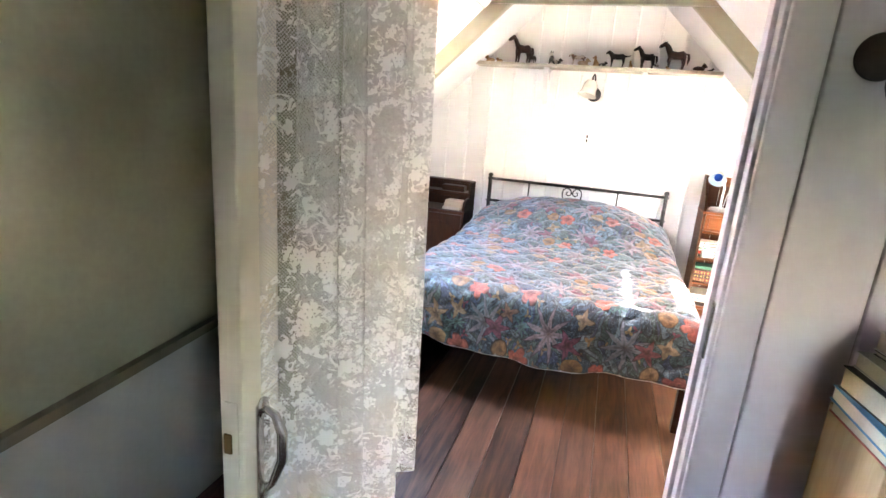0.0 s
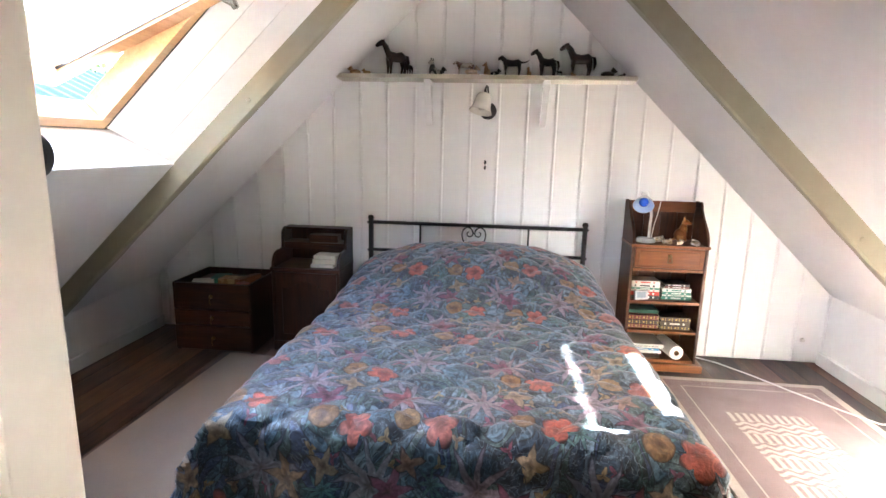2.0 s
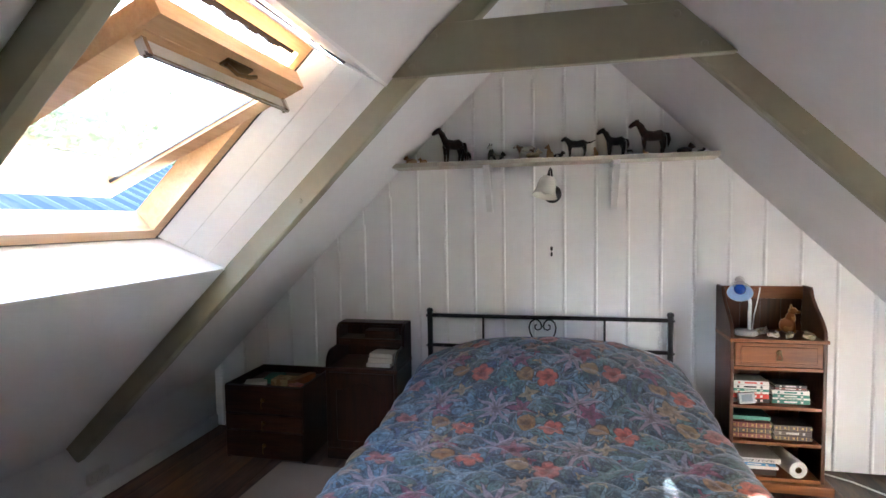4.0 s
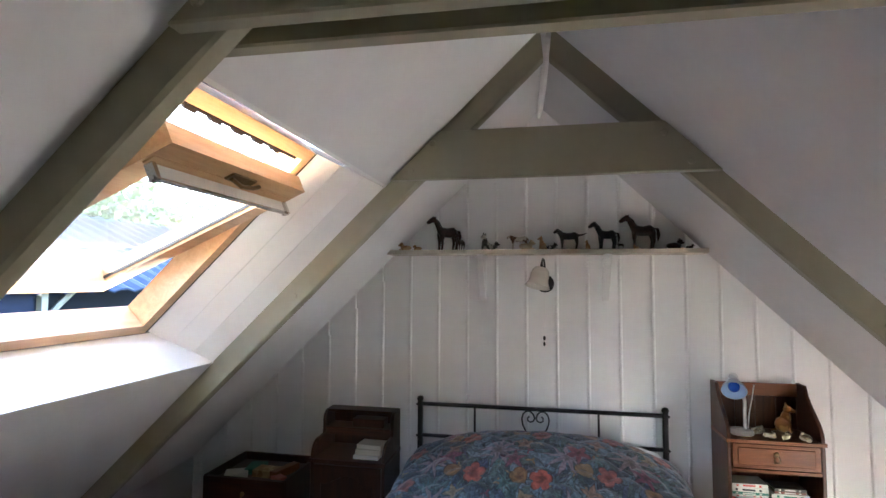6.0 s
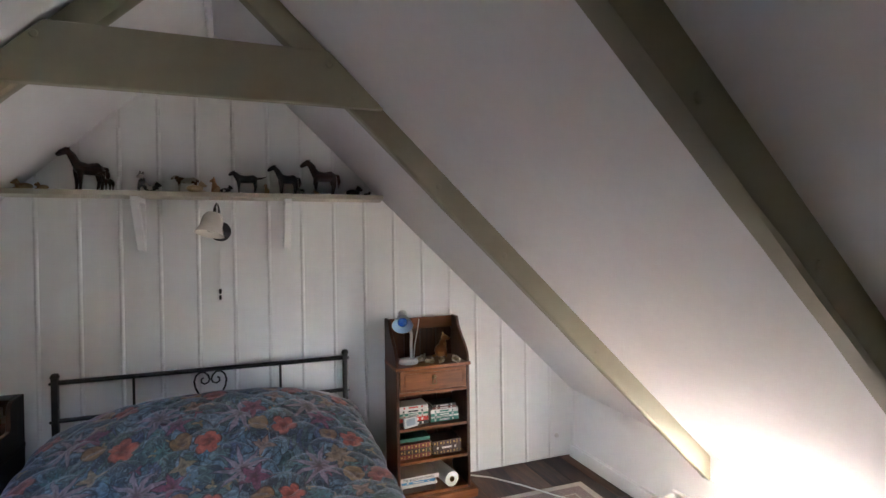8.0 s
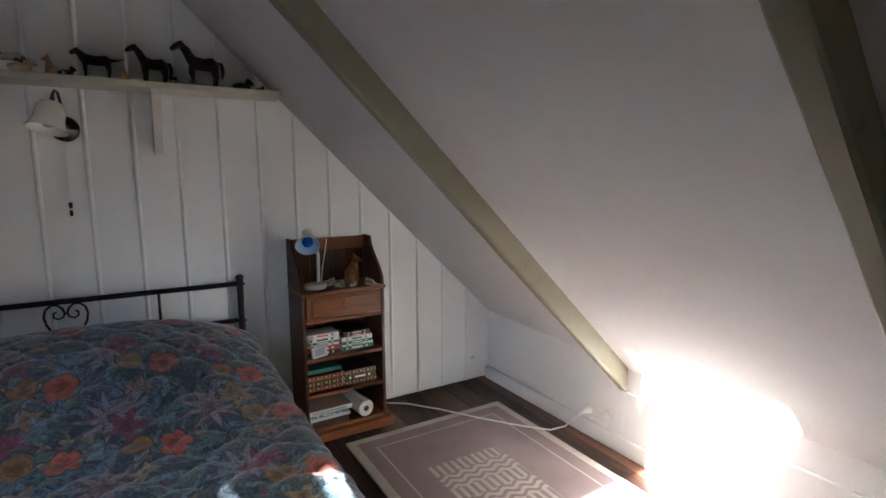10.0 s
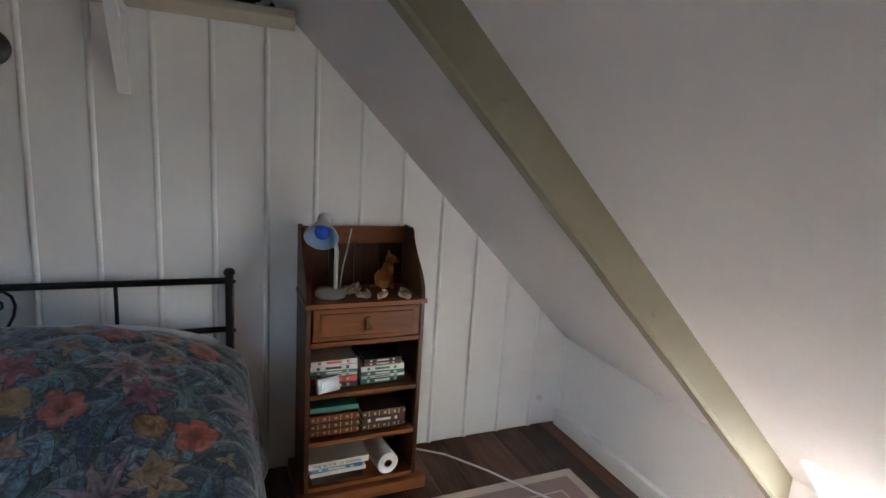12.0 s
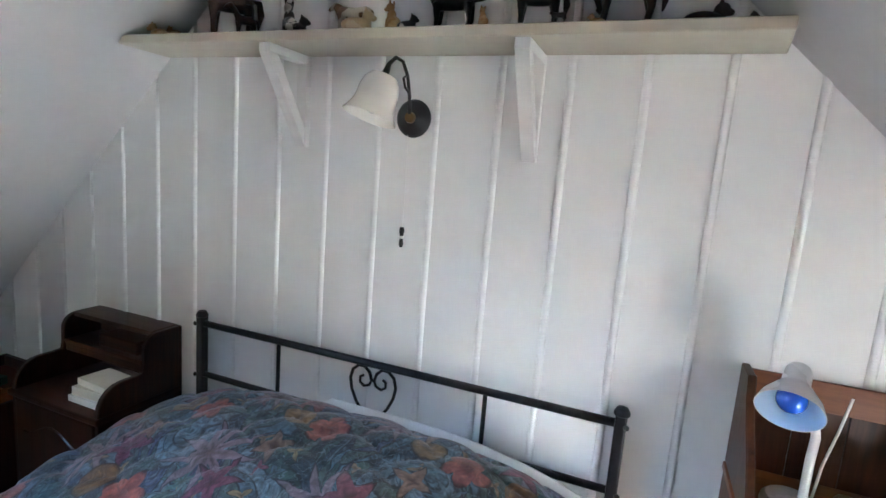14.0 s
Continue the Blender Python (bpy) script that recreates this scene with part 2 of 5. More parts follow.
def lace_material():
    m = Nodes("lace")
    co = m.coords(which="UV")
    v = m.n("ShaderNodeTexVoronoi", Scale=24.0)
    v.voronoi_dimensions = "2D"
    m.l(co, v.inputs["Vector"])
    d = m.t.nodes.new("ShaderNodeVectorMath")
    d.operation = "SUBTRACT"
    m.l(co, d.inputs[0])
    m.l(v.outputs["Position"], d.inputs[1])
    xyz = m.t.nodes.new("ShaderNodeSeparateXYZ")
    m.l(d.outputs[0], xyz.inputs[0])
    ang = m.math("ARCTAN2", xyz.outputs[1], xyz.outputs[0])
    pet = m.math("ABSOLUTE", m.math("COSINE", m.math("MULTIPLY", ang, 3.0)))
    lone = m.t.nodes.new("ShaderNodeSeparateColor")
    m.l(v.outputs["Color"], lone.inputs[0])
    size = m.math("ADD", 0.45, m.math("MULTIPLY", lone.outputs[0], 0.65))
    rel = m.math("DIVIDE", v.outputs["Distance"], m.math("MULTIPLY", size, m.math("ADD", 0.30, m.math("MULTIPLY", pet, 0.17))))
    patch = m.noise(co, 7.5, 2, 0.5, 0.6)
    sprig = m.math("GREATER_THAN", patch, 0.50)
    flower = m.math("MULTIPLY", m.math("LESS_THAN", rel, 1.0), sprig)
    leafn = m.noise(co, 48.0, 3, 0.6, 1.8)
    leaf = m.math("MULTIPLY", m.math("GREATER_THAN", leafn, 0.56), m.math("GREATER_THAN", patch, 0.44))
    solid = m.math("MAXIMUM", flower, leaf)
    # holes round the heart of each flower
    ring = m.math("MULTIPLY", m.math("LESS_THAN", m.math("ABSOLUTE", m.math("SUBTRACT", rel, 0.36)), 0.07), m.math("GREATER_THAN", pet, 0.86))
    ring = m.math("MULTIPLY", m.math("MULTIPLY", ring, sprig), m.math("GREATER_THAN", lone.outputs[1], 0.4))
    spots = m.n("ShaderNodeTexVoronoi", Scale=88.0)
    spots.voronoi_dimensions = "2D"
    m.l(co, spots.inputs["Vector"])
    clusters = m.math("GREATER_THAN", m.noise(co, 11.0, 1), 0.60)
    hole = m.math("MAXIMUM", ring, m.math("MULTIPLY", m.math("LESS_THAN", spots.outputs["Distance"], 0.33), clusters))
    net = m.n("ShaderNodeTexVoronoi", Scale=270.0, Randomness=0.2)
    net.voronoi_dimensions = "2D"
    slant = m.t.nodes.new("ShaderNodeMapping")
    slant.inputs["Rotation"].default_value = (0, 0, 0.7)
    m.l(co, slant.inputs[0])
    m.l(slant.outputs[0], net.inputs["Vector"])
    mesh = m.math("GREATER_THAN", net.outputs["Distance"], 0.40)
    a = m.math("ADD", m.math("MULTIPLY", mesh, 0.54), 0.10)
    a = m.math("MAXIMUM", a, m.math("MULTIPLY", solid, 0.90))
    a = m.math("MULTIPLY", a, m.math("SUBTRACT", 1.0, m.math("MULTIPLY", hole, 0.95)))
    m.l(a, m.b.inputs["Alpha"])
    m.l(m.mix(solid, (0.76, 0.75, 0.73), (0.80, 0.79, 0.77)), m.b.inputs["Base Color"])
    m.b.inputs["Roughness"].default_value = 0.85
    thr = m.noise(co, 500.0, 1)
    m.bump(m.math("ADD", m.math("MULTIPLY", solid, 1.0), thr), 0.4, 0.003)
    tr = m.n("ShaderNodeBsdfTranslucent")
    tr.inputs[0].default_value = (0.85, 0.84, 0.80, 1)
    trans = m.n("ShaderNodeBsdfTransparent")
    mx = m.t.nodes.new("ShaderNodeMixShader")
    mx.inputs[0].default_value = 0.22
    out = m.t.nodes["Material Output"]
    mx2 = m.t.nodes.new("ShaderNodeMixShader")
    m.l(a, mx2.inputs[0])
    m.b.inputs["Alpha"].default_value = 1.0
    for link in list(m.b.inputs["Alpha"].links):
        m.t.links.remove(link)
    m.l(m.b.outputs[0], mx.inputs[1])
    m.l(tr.outputs[0], mx.inputs[2])
    m.l(trans.outputs[0], mx2.inputs[1])
    m.l(mx.outputs[0], mx2.inputs[2])
    m.l(mx2.outputs[0], out.inputs[0])
    return m.mat


def rug_material():
    m = Nodes("wool_rug")
    tc = m.t.nodes.new("ShaderNodeTexCoord")
    xyz = m.t.nodes.new("ShaderNodeSeparateXYZ")
    m.l(tc.outputs["Object"], xyz.inputs[0])
    x, y = xyz.outputs[0], xyz.outputs[1]
    co = m.coords()

    def inside(v, a, b):
        return m.math("MULTIPLY", m.math("GREATER_THAN", v, a), m.math("LESS_THAN", v, b))

    blotch = m.noise(co, 7.0, 4)
    pink = m.ramp(blotch, [(0.3, (0.19, 0.112, 0.10)), (0.7, (0.27, 0.168, 0.15))])
    cream = m.ramp(blotch, [(0.3, (0.42, 0.34, 0.265)), (0.7, (0.54, 0.455, 0.365))])
    hx, hy = 0.49, 0.92
    ex = m.math("SUBTRACT", hx, m.math("ABSOLUTE", x))
    ey = m.math("SUBTRACT", hy, m.math("ABSOLUTE", y))
    e = m.math("MINIMUM", ex, ey)
    mask = m.math("LESS_THAN", e, 0.045)
    mask = m.math("MAXIMUM", mask, inside(e, 0.12, 0.128))
    # two patterned panels with wavy stripes
    wob = m.math("MULTIPLY", m.math("SINE", m.math("MULTIPLY", x, 75.0)), 0.011)
    stripe = m.math("SINE", m.math("MULTIPLY", m.math("ADD", y, wob), 150.0))
    stripe = m.math("GREATER_THAN", stripe, -0.1)
    cols = m.math("GREATER_THAN", m.math("SINE", m.math("MULTIPLY", x, 160.0)), 0.0)
    alt = m.math("GREATER_THAN", m.math("SINE", m.math("MULTIPLY", y, 31.0)), 0.3)
    pat = m.math("ADD", m.math("MULTIPLY", stripe, m.math("SUBTRACT", 1.0, alt)), m.math("MULTIPLY", cols, alt))
    box1 = m.math("MULTIPLY", inside(x, -0.24, 0.16), inside(y, -0.50, 0.50))
    mask = m.math("MAXIMUM", mask, m.math("MULTIPLY", box1, pat))
    c = m.mix(mask, pink, cream)
    m.l(c, m.b.inputs["Base Color"])
    m.b.inputs["Roughness"].default_value = 0.95
    m.b.inputs["Sheen Weight"].default_value = 0.3
    pile = m.noise(co, 260.0, 2)
    m.bump(m.math("ADD", pile, m.math("MULTIPLY", mask, 0.8)), 0.7, 0.006)
    return m.mat


def glass_material():
    """Clear pane: lets light straight through, glossier the flatter it is met."""
    m = Nodes("glass")
    facing = m.n("ShaderNodeLayerWeight")
    facing.inputs["Blend"].default_value = 0.5
    gloss = m.math("ADD", 0.04, m.math("MULTIPLY", m.math("POWER", facing.outputs["Facing"], 5.0), 0.96))
    clear = m.n("ShaderNodeBsdfTransparent")
    clear.inputs[0].default_value = (0.97, 0.98, 0.975, 1)
    shine = m.n("ShaderNodeBsdfGlossy")
    shine.inputs["Roughness"].default_value = 0.02
    mx = m.t.nodes.new("ShaderNodeMixShader")
    dust = m.n("ShaderNodeBsdfTranslucent")
    dust.inputs[0].default_value = (0.8, 0.8, 0.78, 1)
    film = m.t.nodes.new("ShaderNodeMixShader")
    m.l(m.math("MULTIPLY", m.noise(m.coords(), 9.0, 4), 0.007), film.inputs[0])
    m.l(clear.outputs[0], film.inputs[1])
    m.l(dust.outputs[0], film.inputs[2])
    m.l(gloss, mx.inputs[0])
    m.l(film.outputs[0], mx.inputs[1])
    m.l(shine.outputs[0], mx.inputs[2])
    m.l(mx.outputs[0], m.t.nodes["Material Output"].inputs[0])
    return m.mat


def leaf_material(name, a, b):
    m = Nodes(name)
    g = m.t.nodes.new("ShaderNodeNewGeometry")
    m.l(m.ramp(g.outputs["Random Per Island"], [(0.0, a), (1.0, b)]), m.b.inputs["Base Color"])
    m.b.inputs["Roughness"].default_value = 0.6
    return m.mat


WHITE = paint("white_paint", (0.80, 0.79, 0.77), 0.45, 0.03, 40, 0.12)
PLASTER = paint("white_plaster", (0.70, 0.69, 0.68), 0.75, 0.03, 25, 0.25)
BOARD = paint("white_board_paint", (0.85, 0.845, 0.83), 0.45, 0.012, 30, 0.05)
BEAM = paint("olive_beam_paint", (0.30, 0.275, 0.19), 0.5, 0.08, 18, 0.35)
SHELFP = paint("beige_paint", (0.50, 0.46, 0.36), 0.5, 0.06, 30, 0.15)
JAMB = paint("door_frame_paint", (0.65, 0.575, 0.61), 0.4, 0.06, 30, 0.2)
CREAM = paint("cream_paint", (0.68, 0.63, 0.53), 0.4, 0.06, 30, 0.2)
HALLGREEN = paint("green_wallpaper", (0.33, 0.305, 0.20), 0.8, 0.1, 45, 0.2)
HALLWHITE = paint("hall_dado_paint", (0.50, 0.465, 0.40), 0.6, 0.06, 45, 0.2)
PLANK = wood("floor_plank", (0.17, 0.078, 0.045), (0.020, 0.009, 0.006), "y", 0.36, 0.7, 0.3, 0.28)
PINE = wood("pine", (0.60, 0.39, 0.22), (0.44, 0.25, 0.12), "y", 0.38, 1.0, 0.15, 0.1, 0.2)
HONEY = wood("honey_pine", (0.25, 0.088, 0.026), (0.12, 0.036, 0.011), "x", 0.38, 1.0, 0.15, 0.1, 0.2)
# upright-grain HONEY, darkened to put the bookcase's inner shade into the colour
HONEYZ = wood("honey_pine_upright_shaded", (0.105, 0.035, 0.012), (0.036, 0.011, 0.004), "z", 0.4, 1.0, 0.15, 0.15, 0.2)
OAK = wood("dark_oak", (0.060, 0.019, 0.007), (0.016, 0.006, 0.0035), "z", 0.4, 1.0, 0.2, 0.1, 0.2)
OAKX = wood("dark_oak_across", (0.072, 0.023, 0.008), (0.020, 0.007, 0.004), "x", 0.4, 1.0, 0.2, 0.1, 0.2)
BLACK = paint("black_metal", (0.012, 0.012, 0.013), 0.35, 0.1, 80, 0.05, 0.3)
DARK = paint("dark_fabric", (0.02, 0.018, 0.017), 0.9)
CHROME = paint("chrome", (0.6, 0.58, 0.55), 0.22, 0.1, 60, 0.03, 1.0)
BRASS = paint("old_brass", (0.20, 0.13, 0.06), 0.4, 0.2, 60, 0.1, 1.0)
IRON = paint("brown_iron", (0.05, 0.042, 0.036), 0.45, 0.2, 60, 0.1, 0.7)
FLASH = paint("dark_flashing", (0.006, 0.006, 0.007), 0.85, 0.15, 40, 0.1)
FLASH.node_tree.nodes["Principled BSDF"].inputs["Specular IOR Level"].default_value = 0.05
QUILT = quilt_material()
LACE = lace_material()
SHEET = paint("white_cotton", (0.78, 0.77, 0.75), 0.9, 0.05, 200, 0.3)
RUG = rug_material()
RUGPLAIN = paint("beige_carpet", (0.30, 0.225, 0.165), 0.95, 0.1, 220, 0.6)
GLASS = glass_material()
PLASTIC = paint("white_plastic", (0.75, 0.73, 0.68), 0.3, 0.04, 80, 0.03)
LAMPGREY = paint("lamp_enamel", (0.66, 0.65, 0.62), 0.28, 0.05, 80, 0.03)
LAMPIN = paint("pale_blue_enamel", (0.42, 0.60, 0.80), 0.3, 0.06, 60, 0.02)
BULB = paint("blue_bulb_glass", (0.02, 0.10, 0.55), 0.06, 0.05, 10, 0.0, 0.0, None, 1.0)
SHADE = paint("opal_glass", (0.80, 0.76, 0.68), 0.15, 0.04, 20, 0.02, 0.0, None, 0.6)
PAPER = paint("book_paper", (0.66, 0.60, 0.48), 0.9, 0.1, 150, 0.3)


# ---- mesh helpers ----
def box(bm, x0, x1, y0, y1, z0, z1, m=None, bevel=0.0):
    vs = [bm.verts.new(p) for p in ((x0, y0, z0), (x1, y0, z0), (x1, y1, z0), (x0, y1, z0), (x0, y0, z1), (x1, y0, z1), (x1, y1, z1), (x0, y1, z1))]
    fs = [bm.faces.new([vs[i] for i in f]) for f in ((3, 2, 1, 0), (4, 5, 6, 7), (0, 1, 5, 4), (1, 2, 6, 5), (2, 3, 7, 6), (3, 0, 4, 7))]
    if bevel:
        es = list({e for f in fs for e in f.edges})
        r = bmesh.ops.bevel(bm, geom=es, offset=bevel, segments=2, affect="EDGES", profile=0.6)
        vs = list({v for v in vs if v.is_valid} | {v for f in r["faces"] for v in f.verts})
    if m is not None:
        for v in vs:
            v.co = m @ v.co
    return vs


def prism(bm, pts, axis, a, b, bevel=0.0):
    """Extrudes the outline pts (2D) along an axis from a to b."""
    def place(p, t):
        return {"x": (t, p[0], p[1]), "y": (p[0], t, p[1]), "z": (p[0], p[1], t)}[axis]
    lo, hi = ([bm.verts.new(place(p, t)) for p in pts] for t in (a, b))
    n = len(pts)
    fs = [bm.faces.new(lo), bm.faces.new(hi[::-1])]
    for i in range(n):
        fs.append(bm.faces.new((lo[i], hi[i], hi[(i + 1) % n], lo[(i + 1) % n])))
    bmesh.ops.recalc_face_normals(bm, faces=fs)
    if bevel:
        bmesh.ops.bevel(bm, geom=list({e for f in fs for e in f.edges}), offset=bevel, segments=1, affect="EDGES")


def hexa(bm, pts):
    """A solid from eight corners: four of one face, then four of the other."""
    v = [bm.verts.new(p) for p in pts]
    fs = [bm.faces.new([v[i] for i in f]) for f in ((0, 1, 2, 3), (7, 6, 5, 4), (0, 4, 5, 1), (1, 5, 6, 2), (2, 6, 7, 3), (3, 7, 4, 0))]
    bmesh.ops.recalc_face_normals(bm, faces=fs)


def tube(bm, pts, radii, seg=10, flat=1.0):
    """A round bar along pts; radii: one or one for each point."""
    pts = [Vector(p) for p in pts]
    if isinstance(radii, (int, float)):
        radii = [radii] * len(pts)
    rings, ref = [], None
    for i, p in enumerate(pts):
        d = (pts[min(i + 1, len(pts) - 1)] - pts[max(i - 1, 0)]).normalized()
        if ref is None:
            ref = d.orthogonal().normalized()
        ref = (ref - d * ref.dot(d)).normalized()
        oth = d.cross(ref)
        rings.append([bm.verts.new(p + radii[i] * (math.cos(a) * ref + flat * math.sin(a) * oth)) for a in (2 * math.pi * k / seg for k in range(seg))])
    for a, b in zip(rings, rings[1:]):
        for k in range(seg):
            bm.faces.new((a[k], a[(k + 1) % seg], b[(k + 1) % seg], b[k]))
    bm.faces.new(rings[0][::-1])
    bm.faces.new(rings[-1])


def lathe(bm, profile, seg=24, m=None):
    """Turns a profile of (radius, height) round z."""
    rings = []
    for r, z in profile:
        ring = [bm.verts.new((r * math.cos(a), r * math.sin(a), z)) for a in (2 * math.pi * k / seg for k in range(seg))]
        rings.append(ring)
    for a, b in zip(rings, rings[1:]):
        for k in range(seg):
            bm.faces.new((a[k], a[(k + 1) % seg], b[(k + 1) % seg], b[k]))
    if m is not None:
        for ring in rings:
            for v in ring:
                v.co = m @ v.co


def ball(bm, c, r, m=None, u=14, v=9):
    res = bmesh.ops.create_uvsphere(bm, u_segments=u, v_segments=v, radius=1.0)
    r = (r, r, r) if isinstance(r, (int, float)) else r
    mm = Matrix.Translation(c) @ (m or Matrix()) @ Matrix.Diagonal((*r, 1))
    for q in res["verts"]:
        q.co = mm @ q.co


def finish(name, bm, mat, smooth=False):
    me = bpy.data.meshes.new(name)
    bm.normal_update()
    bm.to_mesh(me)
    bm.free()
    me.materials.append(mat)
    if smooth:
        for p in me.polygons:
            p.use_smooth = True
        me.set_sharp_from_angle(angle=radians(38))
    return me


def part(name, bm, mat, parent, label="", smooth=False):
    ob = new(name, finish(name, bm, mat, smooth))
    ob.parent = parent
    if label:
        tagged(ob, label)
    return ob


def solo(name, bm, mat, label, category="", kind="", smooth=False, group=""):
    return tagged(new(name, finish(name, bm, mat, smooth)), label, category, group, kind)


def thing(name, m, label, category, group="", kind=""):
    ob = new(name)
    ob.matrix_world = m
    ob.empty_display_size = 0.1
    return tagged(ob, label, category, group, kind)


def B():
    return bmesh.new()


def pbox(name, mat, parent, x0, x1, y0, y1, z0, z1, bevel=0.002, label="", m=None):
    bm = B()
    box(bm, x0, x1, y0, y1, z0, z1, m, bevel)
    return part(name, bm, mat, parent, label)

# ---- structure ----
CO, SI = 0.7178, 0.6963
KNEE = 2.31
WALL_Y = -3.05


def ridge(y):
    t = max(0.0, min(1.0, (y + 1.17) / 1.17))
    return 0.045 - 0.025 * t, 2.62 + 0.055 * t


def slope(side, v, y, w=0.0):
    """A point of the roof: v metres down from the ridge, w metres outwards. side: -1 or 1."""
    x0, c = ridge(y)
    x0 += 0.022 * max(0.0, min(1.0, y + 2.3)) if side > 0 else 0.0
    return (x0 + side * (CO * v + SI * w), y, c - SI * v + CO * w)


def slab(bm, side, v0, v1, y0, y1, w0, w1):
    hexa(bm, [slope(side, v, y, w) for w in (w0, w1) for v, y in ((v0, y0), (v1, y0), (v1, y1), (v0, y1))])


SKY_V0, SKY_V1, SKY_Y0, SKY_Y1 = 0.98, 1.96, -2.23, -1.45
HOLE_V0, HOLE_V1, HOLE_Y0, HOLE_Y1 = 0.905, 1.97, -2.42, -1.19

bm = B()
slab(bm, -1, -0.05, 3.3, -1.17, 0.15, 0.0, 0.2)
slab(bm, -1, -0.05, 3.3, HOLE_Y1, -1.17, 0.0, 0.2)
slab(bm, -1, -0.05, HOLE_V0, HOLE_Y0, HOLE_Y1, 0.0, 0.2)
slab(bm, -1, HOLE_V1, 3.3, HOLE_Y0, HOLE_Y1, 0.0, 0.2)
slab(bm, -1, -0.05, 3.3, -5.6, HOLE_Y0, 0.0, 0.2)
solo("ceiling_slope_west", bm, PLASTER, "white plastered sloping attic ceiling with a roof window", "ceiling", "structure")
bm = B()
slab(bm, 1, -0.05, 3.3, -1.17, 0.15, 0.0, 0.2)
slab(bm, 1, -0.05, 3.3, -5.6, -1.17, 0.0, 0.2)
solo("ceiling_slope_east", bm, PLASTER, "white plastered sloping attic ceiling", "ceiling", "structure")
# outer roof round the window
bm = B()
slab(bm, -1, -0.1, SKY_V0 + 0.006, -5.6, 0.2, 0.204, 0.28)
slab(bm, -1, SKY_V1 - 0.006, 3.5, -5.6, 0.2, 0.204, 0.28)
slab(bm, -1, SKY_V0 + 0.006, SKY_V1 - 0.006, -5.6, SKY_Y0 + 0.006, 0.204, 0.28)
slab(bm, -1, SKY_V0 + 0.006, SKY_V1 - 0.006, SKY_Y1 - 0.006, 0.2, 0.204, 0.28)
slab(bm, 1, -0.1, 3.5, -5.6, 0.2, 0.204, 0.28)
TILES = paint("dark_roof_tiles", (0.07, 0.06, 0.055), 0.7)
solo("roof", bm, TILES, "dark tiled gable roof over the attic", "roof", "structure")
# lining boards of the window recess
lining = thing("window_recess", Matrix(), "white boarded recess round the roof window", "recess", kind="structure")


def lining_quad(a, b, c, d, strips, out):
    """Boards between the edge a-b at the room and the edge d-c at the frame."""
    a, b, c, d = (Vector(p) for p in (a, b, c, d))
    for i in range(strips):
        t0, t1 = i / strips + (0.004 if i else 0), (i + 1) / strips - (0.004 if i < strips - 1 else 0)
        q = [a.lerp(d, t0), b.lerp(c, t0), b.lerp(c, t1), a.lerp(d, t1)]
        bm = B()
        hexa(bm, q + [p + Vector(out) for p in q])
        part("board", bm, WHITE, lining)


e = 0.001
lining_quad(slope(-1, HOLE_V0, HOLE_Y1, -e), slope(-1, HOLE_V1, HOLE_Y1, -e), slope(-1, SKY_V1, SKY_Y1 + .02, 0.2), slope(-1, SKY_V0, SKY_Y1 + .02, 0.2), 3, (0, 0.012, 0))
lining_quad(slope(-1, HOLE_V0, HOLE_Y0, -e), slope(-1, HOLE_V1, HOLE_Y0, -e), slope(-1, SKY_V1, SKY_Y0 - .02, 0.2), slope(-1, SKY_V0, SKY_Y0 - .02, 0.2), 3, (0, -0.012, 0))
lining_quad(slope(-1, HOLE_V1, HOLE_Y0, -e), slope(-1, HOLE_V1, HOLE_Y1, -e), slope(-1, SKY_V1 + .02, SKY_Y1, 0.2), slope(-1, SKY_V1 + .02, SKY_Y0, 0.2), 2, (-.008, 0, -0.008))
lining_quad(slope(-1, HOLE_V0, HOLE_Y0, -e), slope(-1, HOLE_V0, HOLE_Y1, -e), slope(-1, SKY_V0 - .02, SKY_Y1, 0.2), slope(-1, SKY_V0 - .02, SKY_Y0, 0.2), 1, (.008, 0, 0.008))

# knee walls, floor, hall
bm = B()
box(bm, -KNEE - 0.1, -KNEE, -5.6, 0.1, 0, 0.6)
solo("wall_west", bm, WHITE, "low white knee wall under the sloping ceiling", "wall", "structure")
bm = B()
box(bm, KNEE, KNEE + 0.1, -5.6, 0.1, 0, 0.6)
solo("wall_east", bm, WHITE, "low white knee wall under the sloping ceiling", "wall", "structure")
bm = B()
box(bm, KNEE - 0.014, KNEE, WALL_Y, -1.17, 0.02, 0.325, None, 0.004)
solo("wall_east_lining", bm, WHITE, "white panel facing the lower knee wall", "wall panel", "structure")
for x0, x1 in ((-KNEE, -KNEE + 0.014), (KNEE - 0.027, KNEE)):
    bm = B()
    box(bm, x0, x1, WALL_Y, -0.025, 0.0, 0.085, None, 0.004)
    solo("baseboard", bm, WHITE, "white painted wooden baseboard along the knee wall", "baseboard", "structure")
bm = B()
box(bm, -2.5, 2.5, -5.7, 0.2, -0.25, -0.024)
solo("floor_base", bm, DARK, "dark subfloor beneath the floorboards", "floor", "structure")

